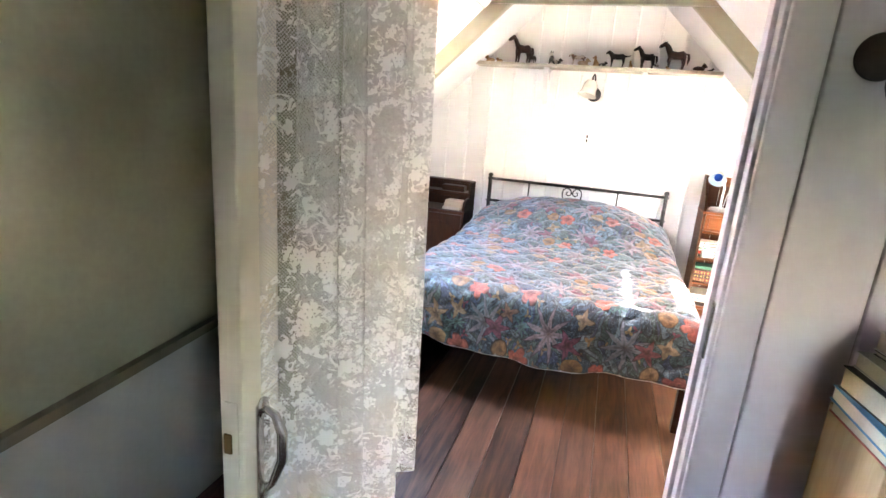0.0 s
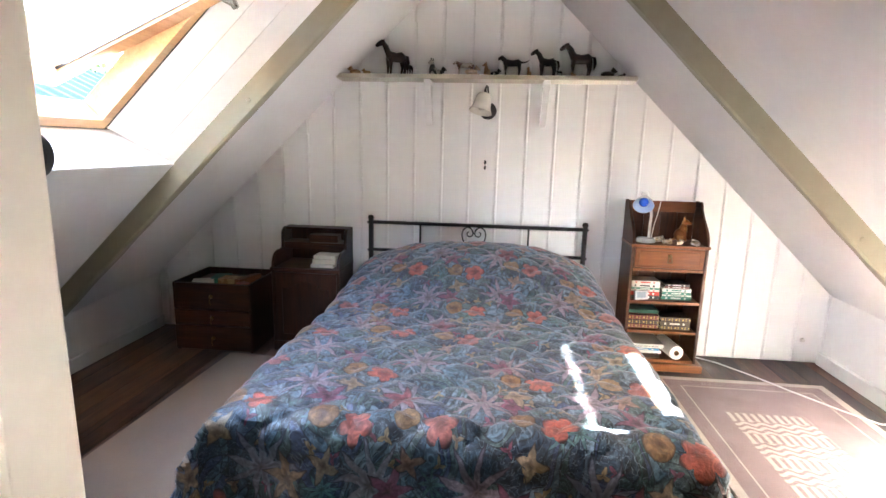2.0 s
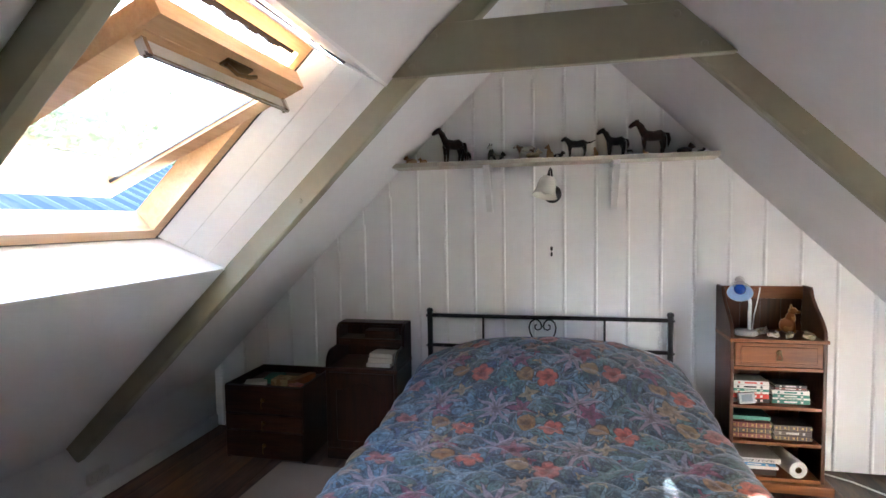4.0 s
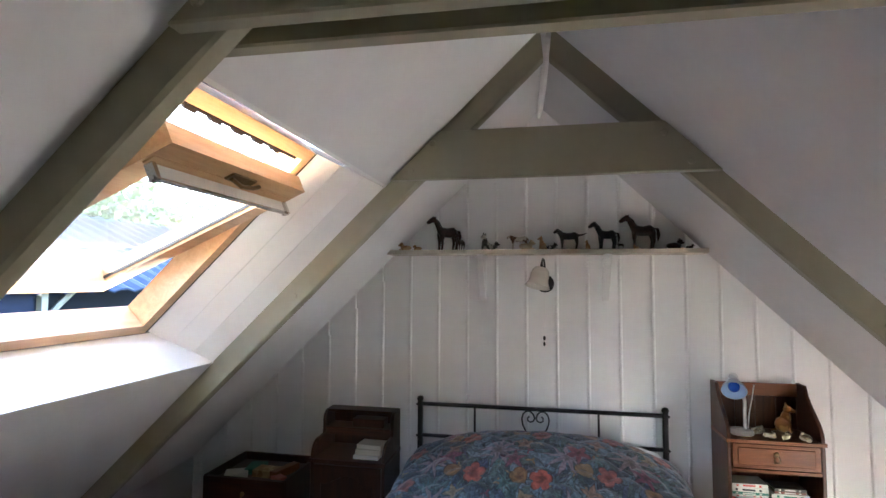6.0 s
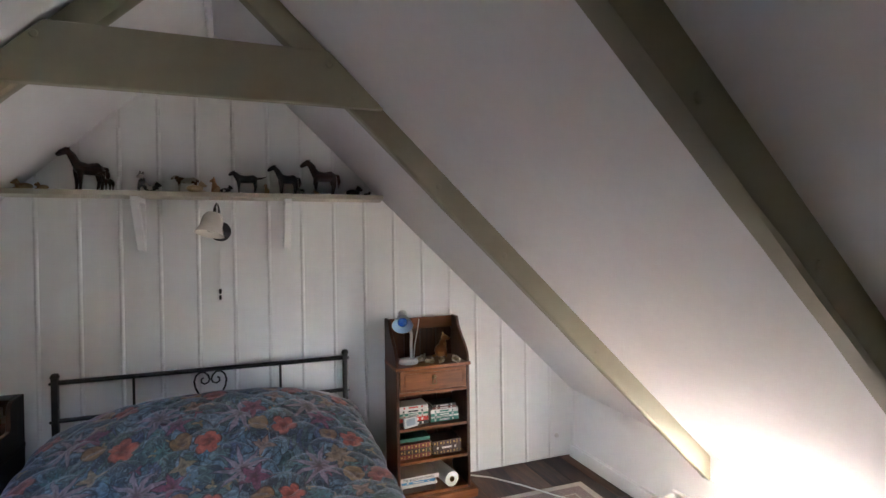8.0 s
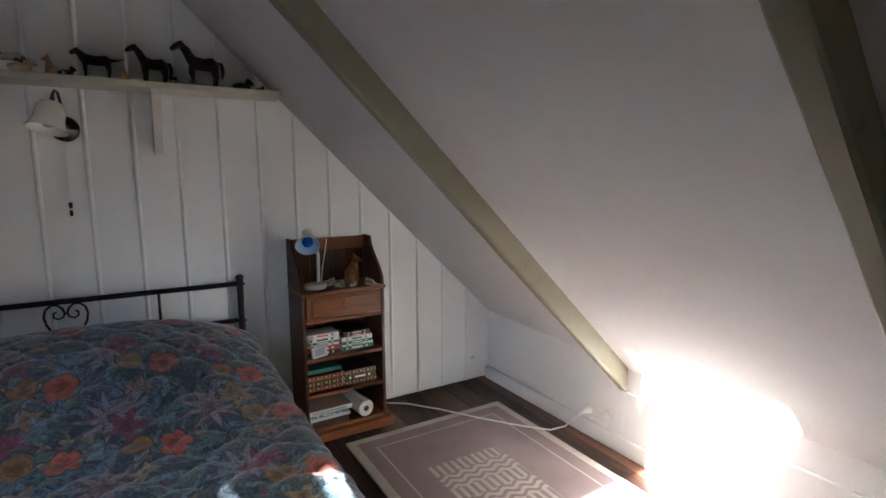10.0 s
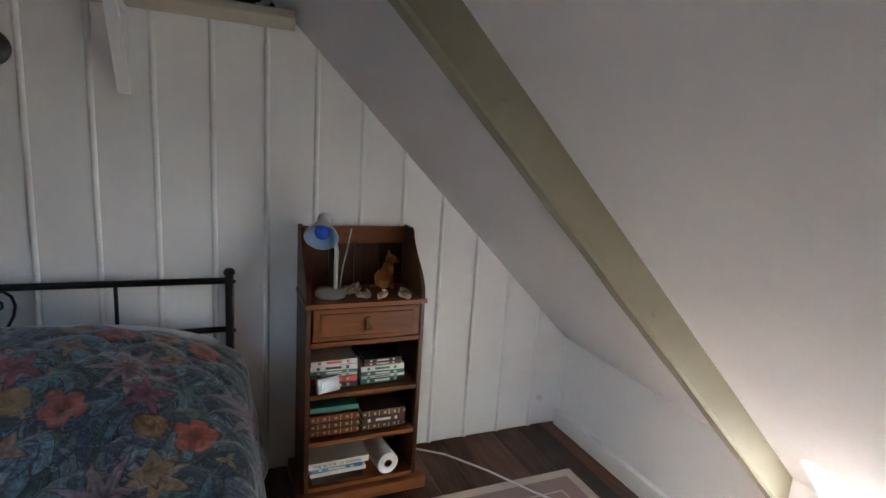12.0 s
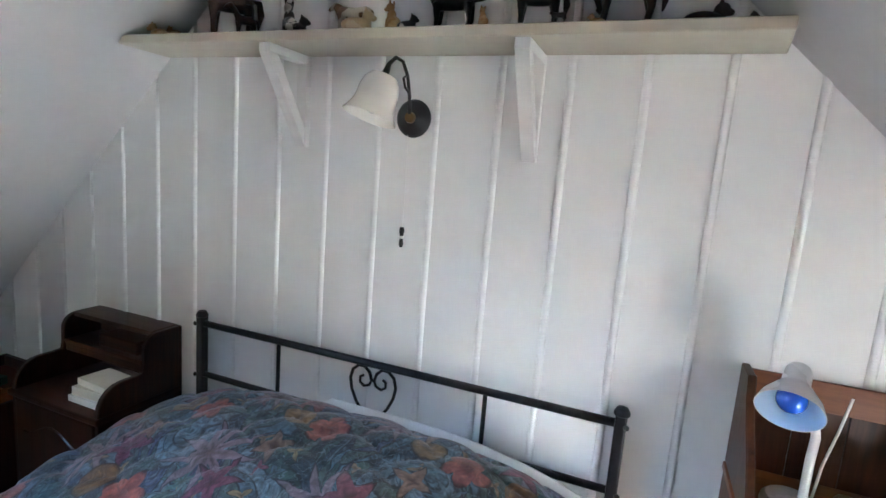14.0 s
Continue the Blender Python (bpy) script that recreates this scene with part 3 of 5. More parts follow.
# gable wall behind the boards and wall with the doorway
bm = B()
prism(bm, [(-2.5, -0.1), (2.5, -0.1), (2.5, 0.35), (0.02, 2.85), (-2.5, 0.35)], "y", 0.004, 0.15)
solo("wall_north_core", bm, WHITE, "solid gable wall behind the white boards", "wall", "structure")
DX0, DX1, DH = -0.335, 0.60, 2.02
bm = B()
box(bm, -2.4, DX0, WALL_Y - 0.08, WALL_Y, 0, 2.6)
box(bm, DX1, 2.4, WALL_Y - 0.08, WALL_Y, 0, 2.6)
box(bm, DX0, DX1, WALL_Y - 0.08, WALL_Y, DH, 2.7)
# room side is out of view; dark olive added to cut bounced light
solo("wall_south", bm, paint("bounce_cut_olive", (0.22, 0.20, 0.14), 0.8, 0.1, 45, 0.2), "wall with the doorway to the landing, unseen side darkened to cut bounce", "wall", "structure")
# landing
bm = B()
box(bm, -1.05, -0.95, -5.6, WALL_Y - 0.08, 0, 1.62)
solo("wall_landing_west", bm, HALLGREEN, "dim olive green papered landing wall", "wall", "structure")
bm = B()
prism(bm, [(WALL_Y - 0.08, 0.0), (WALL_Y - 0.08, 0.60), (-5.6, 0.44), (-5.6, 0.0)], "x", -0.95, -0.937)
ob = solo("dado_landing", bm, HALLWHITE, "off-white panelling on the lower landing wall", "wall panel", "structure")
bm = B()
prism(bm, [(WALL_Y - 0.08, 0.60), (WALL_Y - 0.08, 0.63), (-5.6, 0.47), (-5.6, 0.44)], "x", -0.95, -0.925)
solo("trim_landing", bm, paint("brown_trim", (0.16, 0.12, 0.07), 0.5), "brown dado rail on the landing wall", "trim", "structure")
bm = B()
FILL_X0, FILL_X1, FILL_Z0, FILL_Z1 = 1.30, 1.62, 0.98, 1.28     # small unseen opening, added to let sky light onto the landing
box(bm, -2.4, FILL_X0, -5.7, -5.6, 0, 2.8)
box(bm, FILL_X1, 2.4, -5.7, -5.6, 0, 2.8)
box(bm, FILL_X0, FILL_X1, -5.7, -5.6, 0, FILL_Z0)
box(bm, FILL_X0, FILL_X1, -5.7, -5.6, FILL_Z1, 2.8)
solo("wall_landing_south", bm, JAMB, "plain white landing wall with an added opening for fill light", "wall", "structure")
bm = B()
box(bm, -2.5, 2.5, -5.6, WALL_Y - 0.1, -0.024, 0.0)
solo("floor_landing", bm, PLANK, "brown wooden landing floor", "floor", "structure")

# ---- door frame and casing ----
frame_ob = thing("door_frame", Matrix(), "grey-white painted door frame with grooved casing", "door frame", kind="structure")
pbox("jamb", CREAM, frame_ob, DX0, -0.297, WALL_Y - 0.09, WALL_Y + 0.012, 0, DH, 0.004)
pbox("jamb", JAMB, frame_ob, 0.555, DX1, WALL_Y - 0.09, WALL_Y + 0.012, 0, DH, 0.004)
pbox("stop", JAMB, frame_ob, 0.543, 0.556, WALL_Y - 0.045, WALL_Y + 0.005, 0, DH, 0.003)
pbox("head", JAMB, frame_ob, DX0, DX1, WALL_Y - 0.09, WALL_Y + 0.012, DH - 0.04, DH + 0.04, 0.004)
pbox("casing", JAMB, frame_ob, 0.565, 0.652, WALL_Y - 0.105, WALL_Y - 0.08, 0, DH + 0.04, 0.006)
pbox("casing", JAMB, frame_ob, -0.42, DX0 + 0.01, WALL_Y - 0.105, WALL_Y - 0.08, 0, DH + 0.04, 0.006)
pbox("wall_board", JAMB, frame_ob, 0.657, 0.845, WALL_Y - 0.097, WALL_Y - 0.08, 0, 2.1, 0.005)
pbox("wall_board", JAMB, frame_ob, 0.85, 1.04, WALL_Y - 0.097, WALL_Y - 0.08, 0, 1.9, 0.005)
pbox("wall_board", JAMB, frame_ob, 1.045, 1.24, WALL_Y - 0.097, WALL_Y - 0.08, 0, 1.7, 0.005)
pbox("strike_plate", CHROME, frame_ob, 0.549, 0.5545, WALL_Y - 0.075, WALL_Y - 0.05, 0.80, 0.95, 0.002, "worn steel strike plate")
bm = B()
lathe(bm, [(0.0, 0.066), (0.016, 0.064), (0.024, 0.056), (0.025, 0.046), (0.014, 0.036), (0.010, 0.02), (0.012, 0.006), (0.022, 0.003), (0.022, -0.001), (0.0, -0.001)], 24, Matrix.Translation((-0.352, WALL_Y, 1.335)) @ pose(0, 0, 0, -90))
solo("coat_peg", bm, BLACK, "small dark round coat peg on the wall", "coat peg", smooth=True)
pbox("catch", PLASTIC, frame_ob, -0.297, -0.262, WALL_Y + 0.0125, WALL_Y + 0.03, 1.50, 1.535, 0.003, "small white door catch")

# ---- trusses ----
def truss(y, name, cz0, cz1, front, back, d, yaw, short, double):
    """y: the place of the truss; front, back: its rafters' faces from there; d: their depth; double: planks on both faces."""
    t = thing(name, pose(0, y, 0, 0, 0, yaw), "olive-grey painted roof truss with bolted collar beam", "roof truss", "roof trusses")
    x0, c = ridge(y)
    for s in (-1, 1):
        bm = B()
        a = [slope(s, v, y + 0.05, -w) for v, w in ((0.0, -0.02), (3.25, -0.02), (3.25, d), (-0.0 + d * 0.97, d))]
        # hewn faces: many short stretches, each a little off the straight line
        n, rg = 26, random.Random(int(y * 100) + s)
        rings = []
        for i in range(n + 1):
            q = i / n
            lo = [a[0][k] + (a[1][k] - a[0][k]) * q for k in (0, 2)]
            hi = [a[3][k] + (a[2][k] - a[3][k]) * q for k in (0, 2)]
            j = [rg.uniform(-0.0022, 0.0022) for _ in range(4)]
            ch = 0.007
            ux, uz = (lo[0] - hi[0]) / (d + 0.02), (lo[1] - hi[1]) / (d + 0.02)
            ring = [(lo[0], front, lo[1]), (lo[0], back, lo[1]), (hi[0] + ux * (ch + j[0]), back + j[1] * 0.6, hi[1] + uz * (ch + j[0])), (hi[0] + ux * j[2], back - ch, hi[1] + uz * j[2]),
                    (hi[0] + ux * j[3], front + ch, hi[1] + uz * j[3]), (hi[0] + ux * (ch + j[2]), front + j[3] * 0.6, hi[1] + uz * (ch + j[2]))]
            rings.append([bm.verts.new(p) for p in ring])
        for p, q in zip(rings, rings[1:]):
            for k in range(6):
                bm.faces.new((p[k], p[(k + 1) % 6], q[(k + 1) % 6], q[k]))
        bm.faces.new(rings[0])
        bm.faces.new(rings[-1][::-1])
        bmesh.ops.recalc_face_normals(bm, faces=bm.faces)
        part("rafter", bm, BEAM, t, "", True)
    k = 1 / 0.97
    pts = [(x0 - (c - cz0) * k + 0.012 + short, cz0), (x0 + (c - cz0) * k + 0.01 - short, cz0), (x0 + (c - cz1) * k + 0.01 - short, cz1), (x0 - (c - cz1) * k + 0.012 + short, cz1)]
    for y0, y1 in ((front - 0.04, front - 0.001), (back + 0.001, back + 0.04))[:2 if double else 1]:
        bm = B()
        prism(bm, pts, "y", y0, y1, 0.004)
        part("collar_beam", bm, BEAM, t)
    for s in (-1, 1):
        for dx, dz in ((0.10, 0.035), (0.19, 0.145)):
            bm = B()
            lathe(bm, [(0.0, 0.006), (0.010, 0.005), (0.014, 0.0)], 12, pose(x0 + s * ((c - cz0) * k - dx), front - 0.039, cz0 + dz, 90))
            part("bolt_head", bm, BEAM, t)
    for s, v in ((1, 1.62), (1, 1.22), (1, 2.25), (-1, 1.5)):
        bm = B()
        p = slope(s, v, y + 0.05, -d * 0.55)
        lathe(bm, [(0.0, 0.005), (0.009, 0.004), (0.012, 0.0)], 12, pose(p[0], front + 0.001, p[2], 90))
        part("bolt_head", bm, BEAM, t)
    return t


truss(-1.235, "roof_truss", 2.012, 2.205, 0.04, 0.092, 0.092, 0.0, 0.0, False)
truss(-2.49, "roof_truss", 2.007, 2.19, 0.0, 0.052, 0.08, 0.9, 0.03, True)
# added white bar standing in for the pale look of the ridge crease
bm = B()
tube(bm, [(0.06, -1.16, 2.575), (0.045, -0.6, 2.602), (0.02, -0.02, 2.63)], 0.016, 8)
solo("ridge_crease_bar", bm, WHITE, "white round bar added for the pale ridge crease of the ceiling", "batten", smooth=True)

# ---- roof window ----
def on_roof(v, y, w):
    return Vector(slope(-1, v, y, w))


def roof_box(bm, v0, v1, y0, y1, w0, w1, m=None):
    pts = [on_roof(v, y, w) for w in (w0, w1) for v, y in ((v0, y0), (v1, y0), (v1, y1), (v0, y1))]
    hexa(bm, [m @ p for p in pts] if m else pts)


win = thing("window_1", Matrix(), "pine centre-pivot roof window tilted open", "roof window", kind="structure")
f = 0.045
for a in ((SKY_V0, SKY_V0 + f, SKY_Y0, SKY_Y1), (SKY_V1 - f, SKY_V1, SKY_Y0, SKY_Y1), (SKY_V0 + f, SKY_V1 - f, SKY_Y0, SKY_Y0 + f), (SKY_V0 + f, SKY_V1 - f, SKY_Y1 - f, SKY_Y1)):
    bm = B()
    roof_box(bm, *a, 0.195, 0.30)
    part("frame", bm, PINE, win)
# sash turned about its middle
VM = 1.50
piv = on_roof(VM, 0, 0.275)
turn = Matrix.Translation(piv) @ Matrix.Rotation(radians(20.4), 4, "Y") @ Matrix.Translation(-piv)
if (turn @ on_roof(SKY_V0, 0, 0.275)).z > on_roof(SKY_V0, 0, 0.275).z:
    turn = Matrix.Translation(piv) @ Matrix.Rotation(radians(-20.4), 4, "Y") @ Matrix.Translation(-piv)
g, st = 0.048, 0.082
sv0, sv1, sy0, sy1 = 1.04, 1.955, SKY_Y0 + g, SKY_Y1 - g
sash = part("sash", (lambda b: (roof_box(b, sv0, sv0 + 0.085, sy0, sy1, 0.245, 0.307, turn), b)[1])(B()), PINE, win)
for a in ((sv1 - 0.098, sv1, sy0, sy1), (sv0 + 0.085, sv1 - 0.085, sy0, sy0 + st), (sv0 + 0.085, sv1 - 0.085, sy1 - st, sy1)):
    bm = B()
    roof_box(bm, *a, 0.245, 0.307, turn)
    part("sash_bar", bm, PINE, sash)
bm = B()
roof_box(bm, sv0 + 0.08, sv1 - 0.075, sy0 + st - 0.01, sy1 - st + 0.01, 0.273, 0.279, turn)
pane = part("pane", bm, GLASS, sash)
for a in ((sv1 - 0.091, sv1 - 0.085, sy0 + st, sy1 - st), (sv0 + 0.085, sv1 - 0.085, sy1 - st - 0.006, sy1 - st), (sv0 + 0.085, sv1 - 0.085, sy0 + st, sy0 + st + 0.006)):
    bm = B()
    roof_box(bm, *a, 0.257, 0.267, turn)
    part("gasket", bm, BLACK, sash)
# metal cladding that laps over the frame beside the lower half of the sash
for a in ((VM + 0.12, sv1, sy0 - 0.03, sy0 + 0.03), (VM + 0.12, sv1, sy1 - 0.03, sy1 + 0.03)):
    bm = B()
    roof_box(bm, *a, 0.3075, 0.312, turn)
    part("cladding", bm, FLASH, sash, "dark metal cladding")
# ventilation flap with its bar below the upper sash rail
bm = B()
roof_box(bm, sv0 + 0.085, sv0 + 0.091, sy0 + 0.03, sy1 - 0.03, 0.202, 0.240, turn)
flap = part("ventilation_flap", bm, PLASTIC, sash, "pale ventilation flap with metal edge")
bm = B()
roof_box(bm, sv0 + 0.060, sv0 + 0.096, sy0 + 0.01, sy1 - 0.01, 0.2405, 0.246, turn)
part("flap_lip", bm, PINE, flap)
bm = B()
tube(bm, [turn @ on_roof(sv0 + 0.088, y, 0.198) for y in (sy0 + 0.01, sy1 - 0.01)], 0.007, 8)
part("bar", bm, CHROME, flap)
for y in (sy0 + 0.022, sy1 - 0.022):
    bm = B()
    roof_box(bm, sv0 + 0.076, sv0 + 0.100, y - 0.007, y + 0.007, 0.192, 0.238, turn)
    part("bracket", bm, CHROME, flap)
bm = B()
roof_box(bm, sv0 + 0.026, sv0 + 0.060, -1.90, -1.78, 0.238, 0.2445, turn)
tube(bm, [turn @ on_roof(sv0 + 0.045, -1.89, 0.236), turn @ on_roof(sv0 + 0.05, -1.84, 0.222), turn @ on_roof(sv0 + 0.045, -1.78, 0.226), turn @ on_roof(sv0 + 0.04, -1.75, 0.234)], 0.007, 8)
part("latch", bm, BRASS, sash, "dark brass latch")
bm = B()
roof_box(bm, SKY_V0 + f, SKY_V0 + f + 0.018, SKY_Y0 + 0.047, SKY_Y1 - 0.047, 0.215, 0.31)
roof_box(bm, SKY_V0 + f + 0.019, SKY_V0 + f + 0.034, SKY_Y0 + 0.06, SKY_Y1 - 0.06, 0.262, 0.282)
for i in range(5):
    y = SKY_Y0 + 0.15 + i * 0.11
    roof_box(bm, SKY_V0 + f + 0.0185, SKY_V0 + f + 0.03, y, y + 0.05, 0.225, 0.24)
part("top_flashing", bm, FLASH, win, "dark metal flashing")

# ---- the door with its lace curtain ----
HINGE = Matrix.Translation((-0.297, -3.14, 0.0)) @ Matrix.Rotation(radians(3.4), 4, "Z")
door = thing("door_1", HINGE, "cream painted glazed door standing open", "door", kind="structure")
W, TH = 0.765, 0.04
pbox("stile", CREAM, door, -TH + 0.03, 0.03, -W, -W + 0.10, 0.01, 1.98, 0.004)
pbox("stile", CREAM, door, -TH + 0.03, 0.03, -0.10, 0.0, 0.01, 1.98, 0.004)
pbox("rail", CREAM, door, -TH + 0.03, 0.03, -W + 0.10, -0.10, 0.01, 0.25, 0.004)
pbox("rail", CREAM, door, -TH + 0.03, 0.03, -W + 0.10, -0.10, 1.88, 1.98, 0.004)
pbox("panel", CREAM, door, 0.0, 0.014, -W + 0.10, -0.10, 0.25, 0.75, 0.002)
pbox("pane", GLASS, door, 0.004, 0.009, -W + 0.10, -0.10, 0.75, 1.88, 0.0)
bm = B()
box(bm, 0.031, 0.035, -W + 0.03, -W + 0.065, 0.70, 0.88, None, 0.002)
for z in (0.87, 0.71):
    ball(bm, (0.034, -W + 0.048, z), (0.006, 0.016, 0.02))
tube(bm, [(0.034, -W + 0.048, 0.87), (0.055, -W + 0.048, 0.86), (0.068, -W + 0.048, 0.83), (0.068, -W + 0.048, 0.78), (0.05, -W + 0.048, 0.73), (0.034, -W + 0.048, 0.71)], [0.006, 0.007, 0.009, 0.009, 0.007, 0.006], 10)
part("door_handle", bm, CHROME, door, "curved chrome pull handle", True)
bm = B()
box(bm, -TH + 0.038, 0.022, -W - 0.002, -W + 0.001, 0.76, 0.90, None, 0.001)
lock = part("lock_plate", bm, CREAM, door, "painted-over lock plate")
bm = B()
box(bm, -0.002, 0.012, -W - 0.006, -W - 0.002, 0.81, 0.845, None, 0.002)
part("latch_bolt", bm, BRASS, lock)

# lace curtain, gathered in deep folds on the room side of the door
cur = thing("lace_curtain", HINGE, "white floral lace curtain hanging in folds on the door", "curtain")
bm = B()
uvl = bm.loops.layers.uv.new("uv")
NU, NV = 260, 70
grid = []
for j in range(NV + 1):
    row = []
    q = j / NV
    for i in range(NU + 1):
        p = i / NU
        ph = 2 * math.pi * (-0.24 + 5.0 * p + 1.2 * max(0.0, p - 0.5)) + 0.30 * math.sin(q * 2.4 + p * 7) + 0.5 * math.sin(p * 11)
        near = (1 - p) * (W - 0.10)
        amp = min(0.034 + 0.018 * q ** 0.5 + 0.005 * math.sin(p * 17), 0.016 + 0.30 * near)
        yy = -W + 0.042 + (W - 0.10) * p + 0.010 * math.sin(ph * 1.0 + 1.3) * q * min(1.0, near * 5)
        wave = 2.0 * (0.5 + 0.5 * math.sin(ph + 0.25 * math.sin(ph))) ** 2.2 - 1.0
        xx = 0.036 + amp * (1.0 + wave) + 0.004 * math.sin(3 * ph + q * 4) * q
        bottom = 0.40 - 0.13 * (1 - p) + 0.02 * math.sin(ph)
        row.append(((xx, yy, 1.93 + (bottom - 1.93) * q), (p * 1.05, q * 1.6)))
    grid.append(row)
along = [0.0]
for (a, _), (b, _) in zip(grid[NV // 2], grid[NV // 2][1:]):
    along.append(along[-1] + math.hypot(a[0] - b[0], a[1] - b[1]))
grid = [[(c[0], (along[i], c[1][1])) for i, c in enumerate(row)] for row in grid]
vs = [[bm.verts.new(c[0]) for c in row] for row in grid]
for j in range(NV):
    for i in range(NU):
        fc = bm.faces.new((vs[j][i], vs[j + 1][i], vs[j + 1][i + 1], vs[j][i + 1]))
        for lp, (a, b) in zip(fc.loops, ((j, i), (j + 1, i), (j + 1, i + 1), (j, i + 1))):
            lp[uvl].uv = grid[a][b][1]
part("cloth", bm, LACE, cur, "", True)
bm = B()
tube(bm, [(0.075, -W + 0.05, 1.935), (0.075, -0.03, 1.935)], 0.006, 8)
for y in (-W + 0.05, -0.03):
    tube(bm, [(0.02, y, 1.935), (0.075, y, 1.935)], 0.004, 6)
part("rod", bm, CHROME, cur)

# ---- landing: coat hook and bookcase ----
hook = thing("coat_hook", Matrix.Translation((0.745, WALL_Y - 0.098, 1.53)), "dark brown iron coat hook on a round plate", "coat hook")
bm = B()
lathe(bm, [(0.0, 0.022), (0.022, 0.020), (0.035, 0.012), (0.046, 0.006), (0.048, 0.0), (0.0, 0.0)], 28, pose(0, 0, 0, 90))
part("plate", bm, IRON, hook, "", True)
bm = B()
tube(bm, [(0.01, -0.015, -0.005), (0.012, -0.03, -0.03), (0.012, -0.035, -0.06), (0.012, -0.05, -0.078), (0.012, -0.075, -0.07), (0.012, -0.082, -0.05)], [0.007, 0.006, 0.006, 0.006, 0.006, 0.008], 8)
part("hook", bm, IRON, hook, "", True)


def book_block(name, m, size, cover, label, category="book", group="", spine=None):
    """A closed book lying flat: along x its height, along y its width, z its thickness; its spine faces -y."""
    w, d, h = size
    t = thing(name, m, label, category, group)
    c = 0.0025
    bm = B()
    box(bm, -w / 2, w / 2, -d / 2, d / 2, 0, c, None, 0.0008)
    box(bm, -w / 2, w / 2, -d / 2, d / 2, h - c, h, None, 0.0008)
    box(bm, -w / 2, w / 2, -d / 2, -d / 2 + c, c, h - c)
    part("cover", bm, cover, t)
    bm = B()
    box(bm, -w / 2 + 0.003, w / 2 - 0.003, -d / 2 + c, d / 2 - 0.004, c, h - c)
    part("page_block", bm, PAPER, t)
    if spine:
        if spine is GOLD:
            bands = [(-0.46 + 0.115 * i, -0.46 + 0.115 * i + (0.02 if i % 2 else 0.055), 0.12 if i % 2 else 0.32) for i in range(9)]
        else:
            bands = [(-0.36, -0.30, 0.25), (-0.18, 0.16, 0.3), (0.26, 0.32, 0.25)]
        for a, b, e in bands:
            bm = B()
            box(bm, a * w, b * w, -d / 2 - 0.0008, -d / 2 + 0.0002, h * e, h * (1 - e))
            part("spine_band", bm, spine, t)
    return t


def cloth(name, col, rough=0.6):
    return paint(name, col, rough, 0.1, 120, 0.15)


GOLD = paint("gilt_print", (0.50, 0.36, 0.13), 0.4, 0.1, 80, 0.0, 0.6)
CW, CK, CR, CG, CB = cloth("white_cover", (0.68, 0.66, 0.60)), cloth("black_cover", (0.02, 0.018, 0.017), 0.45), cloth("red_cover", (0.52, 0.045, 0.03)), cloth("green_cover", (0.045, 0.19, 0.14)), cloth("blue_cover", (0.06, 0.25, 0.46), 0.3)
CRB, CBR, CPK = cloth("maroon_cover", (0.16, 0.035, 0.022), 0.4), cloth("brown_cover", (0.055, 0.03, 0.02), 0.4), cloth("coral_cover", (0.48, 0.12, 0.09), 0.35)

lb = thing("landing_bookcase", pose(0.825, WALL_Y - 0.11, 0, 0, 0, 0), "light pine bookcase filled with books and odds", "bookcase")
LPINE = wood("light_pine", (0.52, 0.37, 0.22), (0.40, 0.26, 0.13), "z", 0.45, 1.0, 0.15, 0.1)
LH = 0.77
pbox("side", LPINE, lb, 0.0, 0.022, -0.27, 0.0, 0, LH, 0.003)
pbox("side", LPINE, lb, 0.70, 0.722, -0.27, 0.0, 0, LH, 0.003)
pbox("back", LPINE, lb, 0.022, 0.70, -0.008, 0.0, 0, LH, 0.0)
for z in (0.03, 0.42, LH - 0.02):
    pbox("shelf", LPINE, lb, 0.022, 0.70, -0.265, -0.008, z, z + 0.02, 0.002)
z = LH
for i, (mt, h, dx, rz, lab) in enumerate(((CPK, 0.028, 0.0, 6, "coral red paperback lying on the bookcase"), (CB, 0.034, -0.008, 4, "blue glossy book lying in a pile"), (CK, 0.052, 0.006, 9, "thick black book lying in a pile"), (CW, 0.036, 0.02, 7, "white book lying in a pile"), (CBR, 0.012, 0.055, 12, "thin brown book lying in a pile"), (CW, 0.042, 0.05, 10, "cream coloured book on top of a pile"))):
    book_block("book", Matrix.Translation((0.825 + 0.078 + dx, WALL_Y - 0.11 - 0.16, z)) @ pose(0, 0, 0, 0, 0, 90 + rz), (0.24, 0.17, h), mt, lab, spine=CW if mt is CK else None)
    z += h + 0.0006
for i in range(9):
    h = 0.24 + 0.02 * math.sin(i * 2.3)
    m = Matrix.Translation((0.825 + 0.035 + 0.045 * i, WALL_Y - 0.11 - 0.14, 0.441 + h / 2)) @ pose(0, 0, 0, 0, 90, 0)
    book_block("book", m, (h, 0.17, 0.028 + 0.008 * (i % 3)), (CBR, CPK, CK, CG, CW, CRB)[i % 6], "upright book in the landing bookcase", spine=GOLD)

# ---- the bed ----
bed = thing("bed", Matrix.Translation((0.0, -0.06, 0)), "double bed with black metal headboard and wooden legs", "bed")
head = pbox("headboard_post", BLACK, bed, -0.73, -0.70, -0.015, 0.015, 0, 0.875, 0.006)
pbox("headboard_post", BLACK, bed, 0.70, 0.73, -0.015, 0.015, 0, 0.875, 0.006)
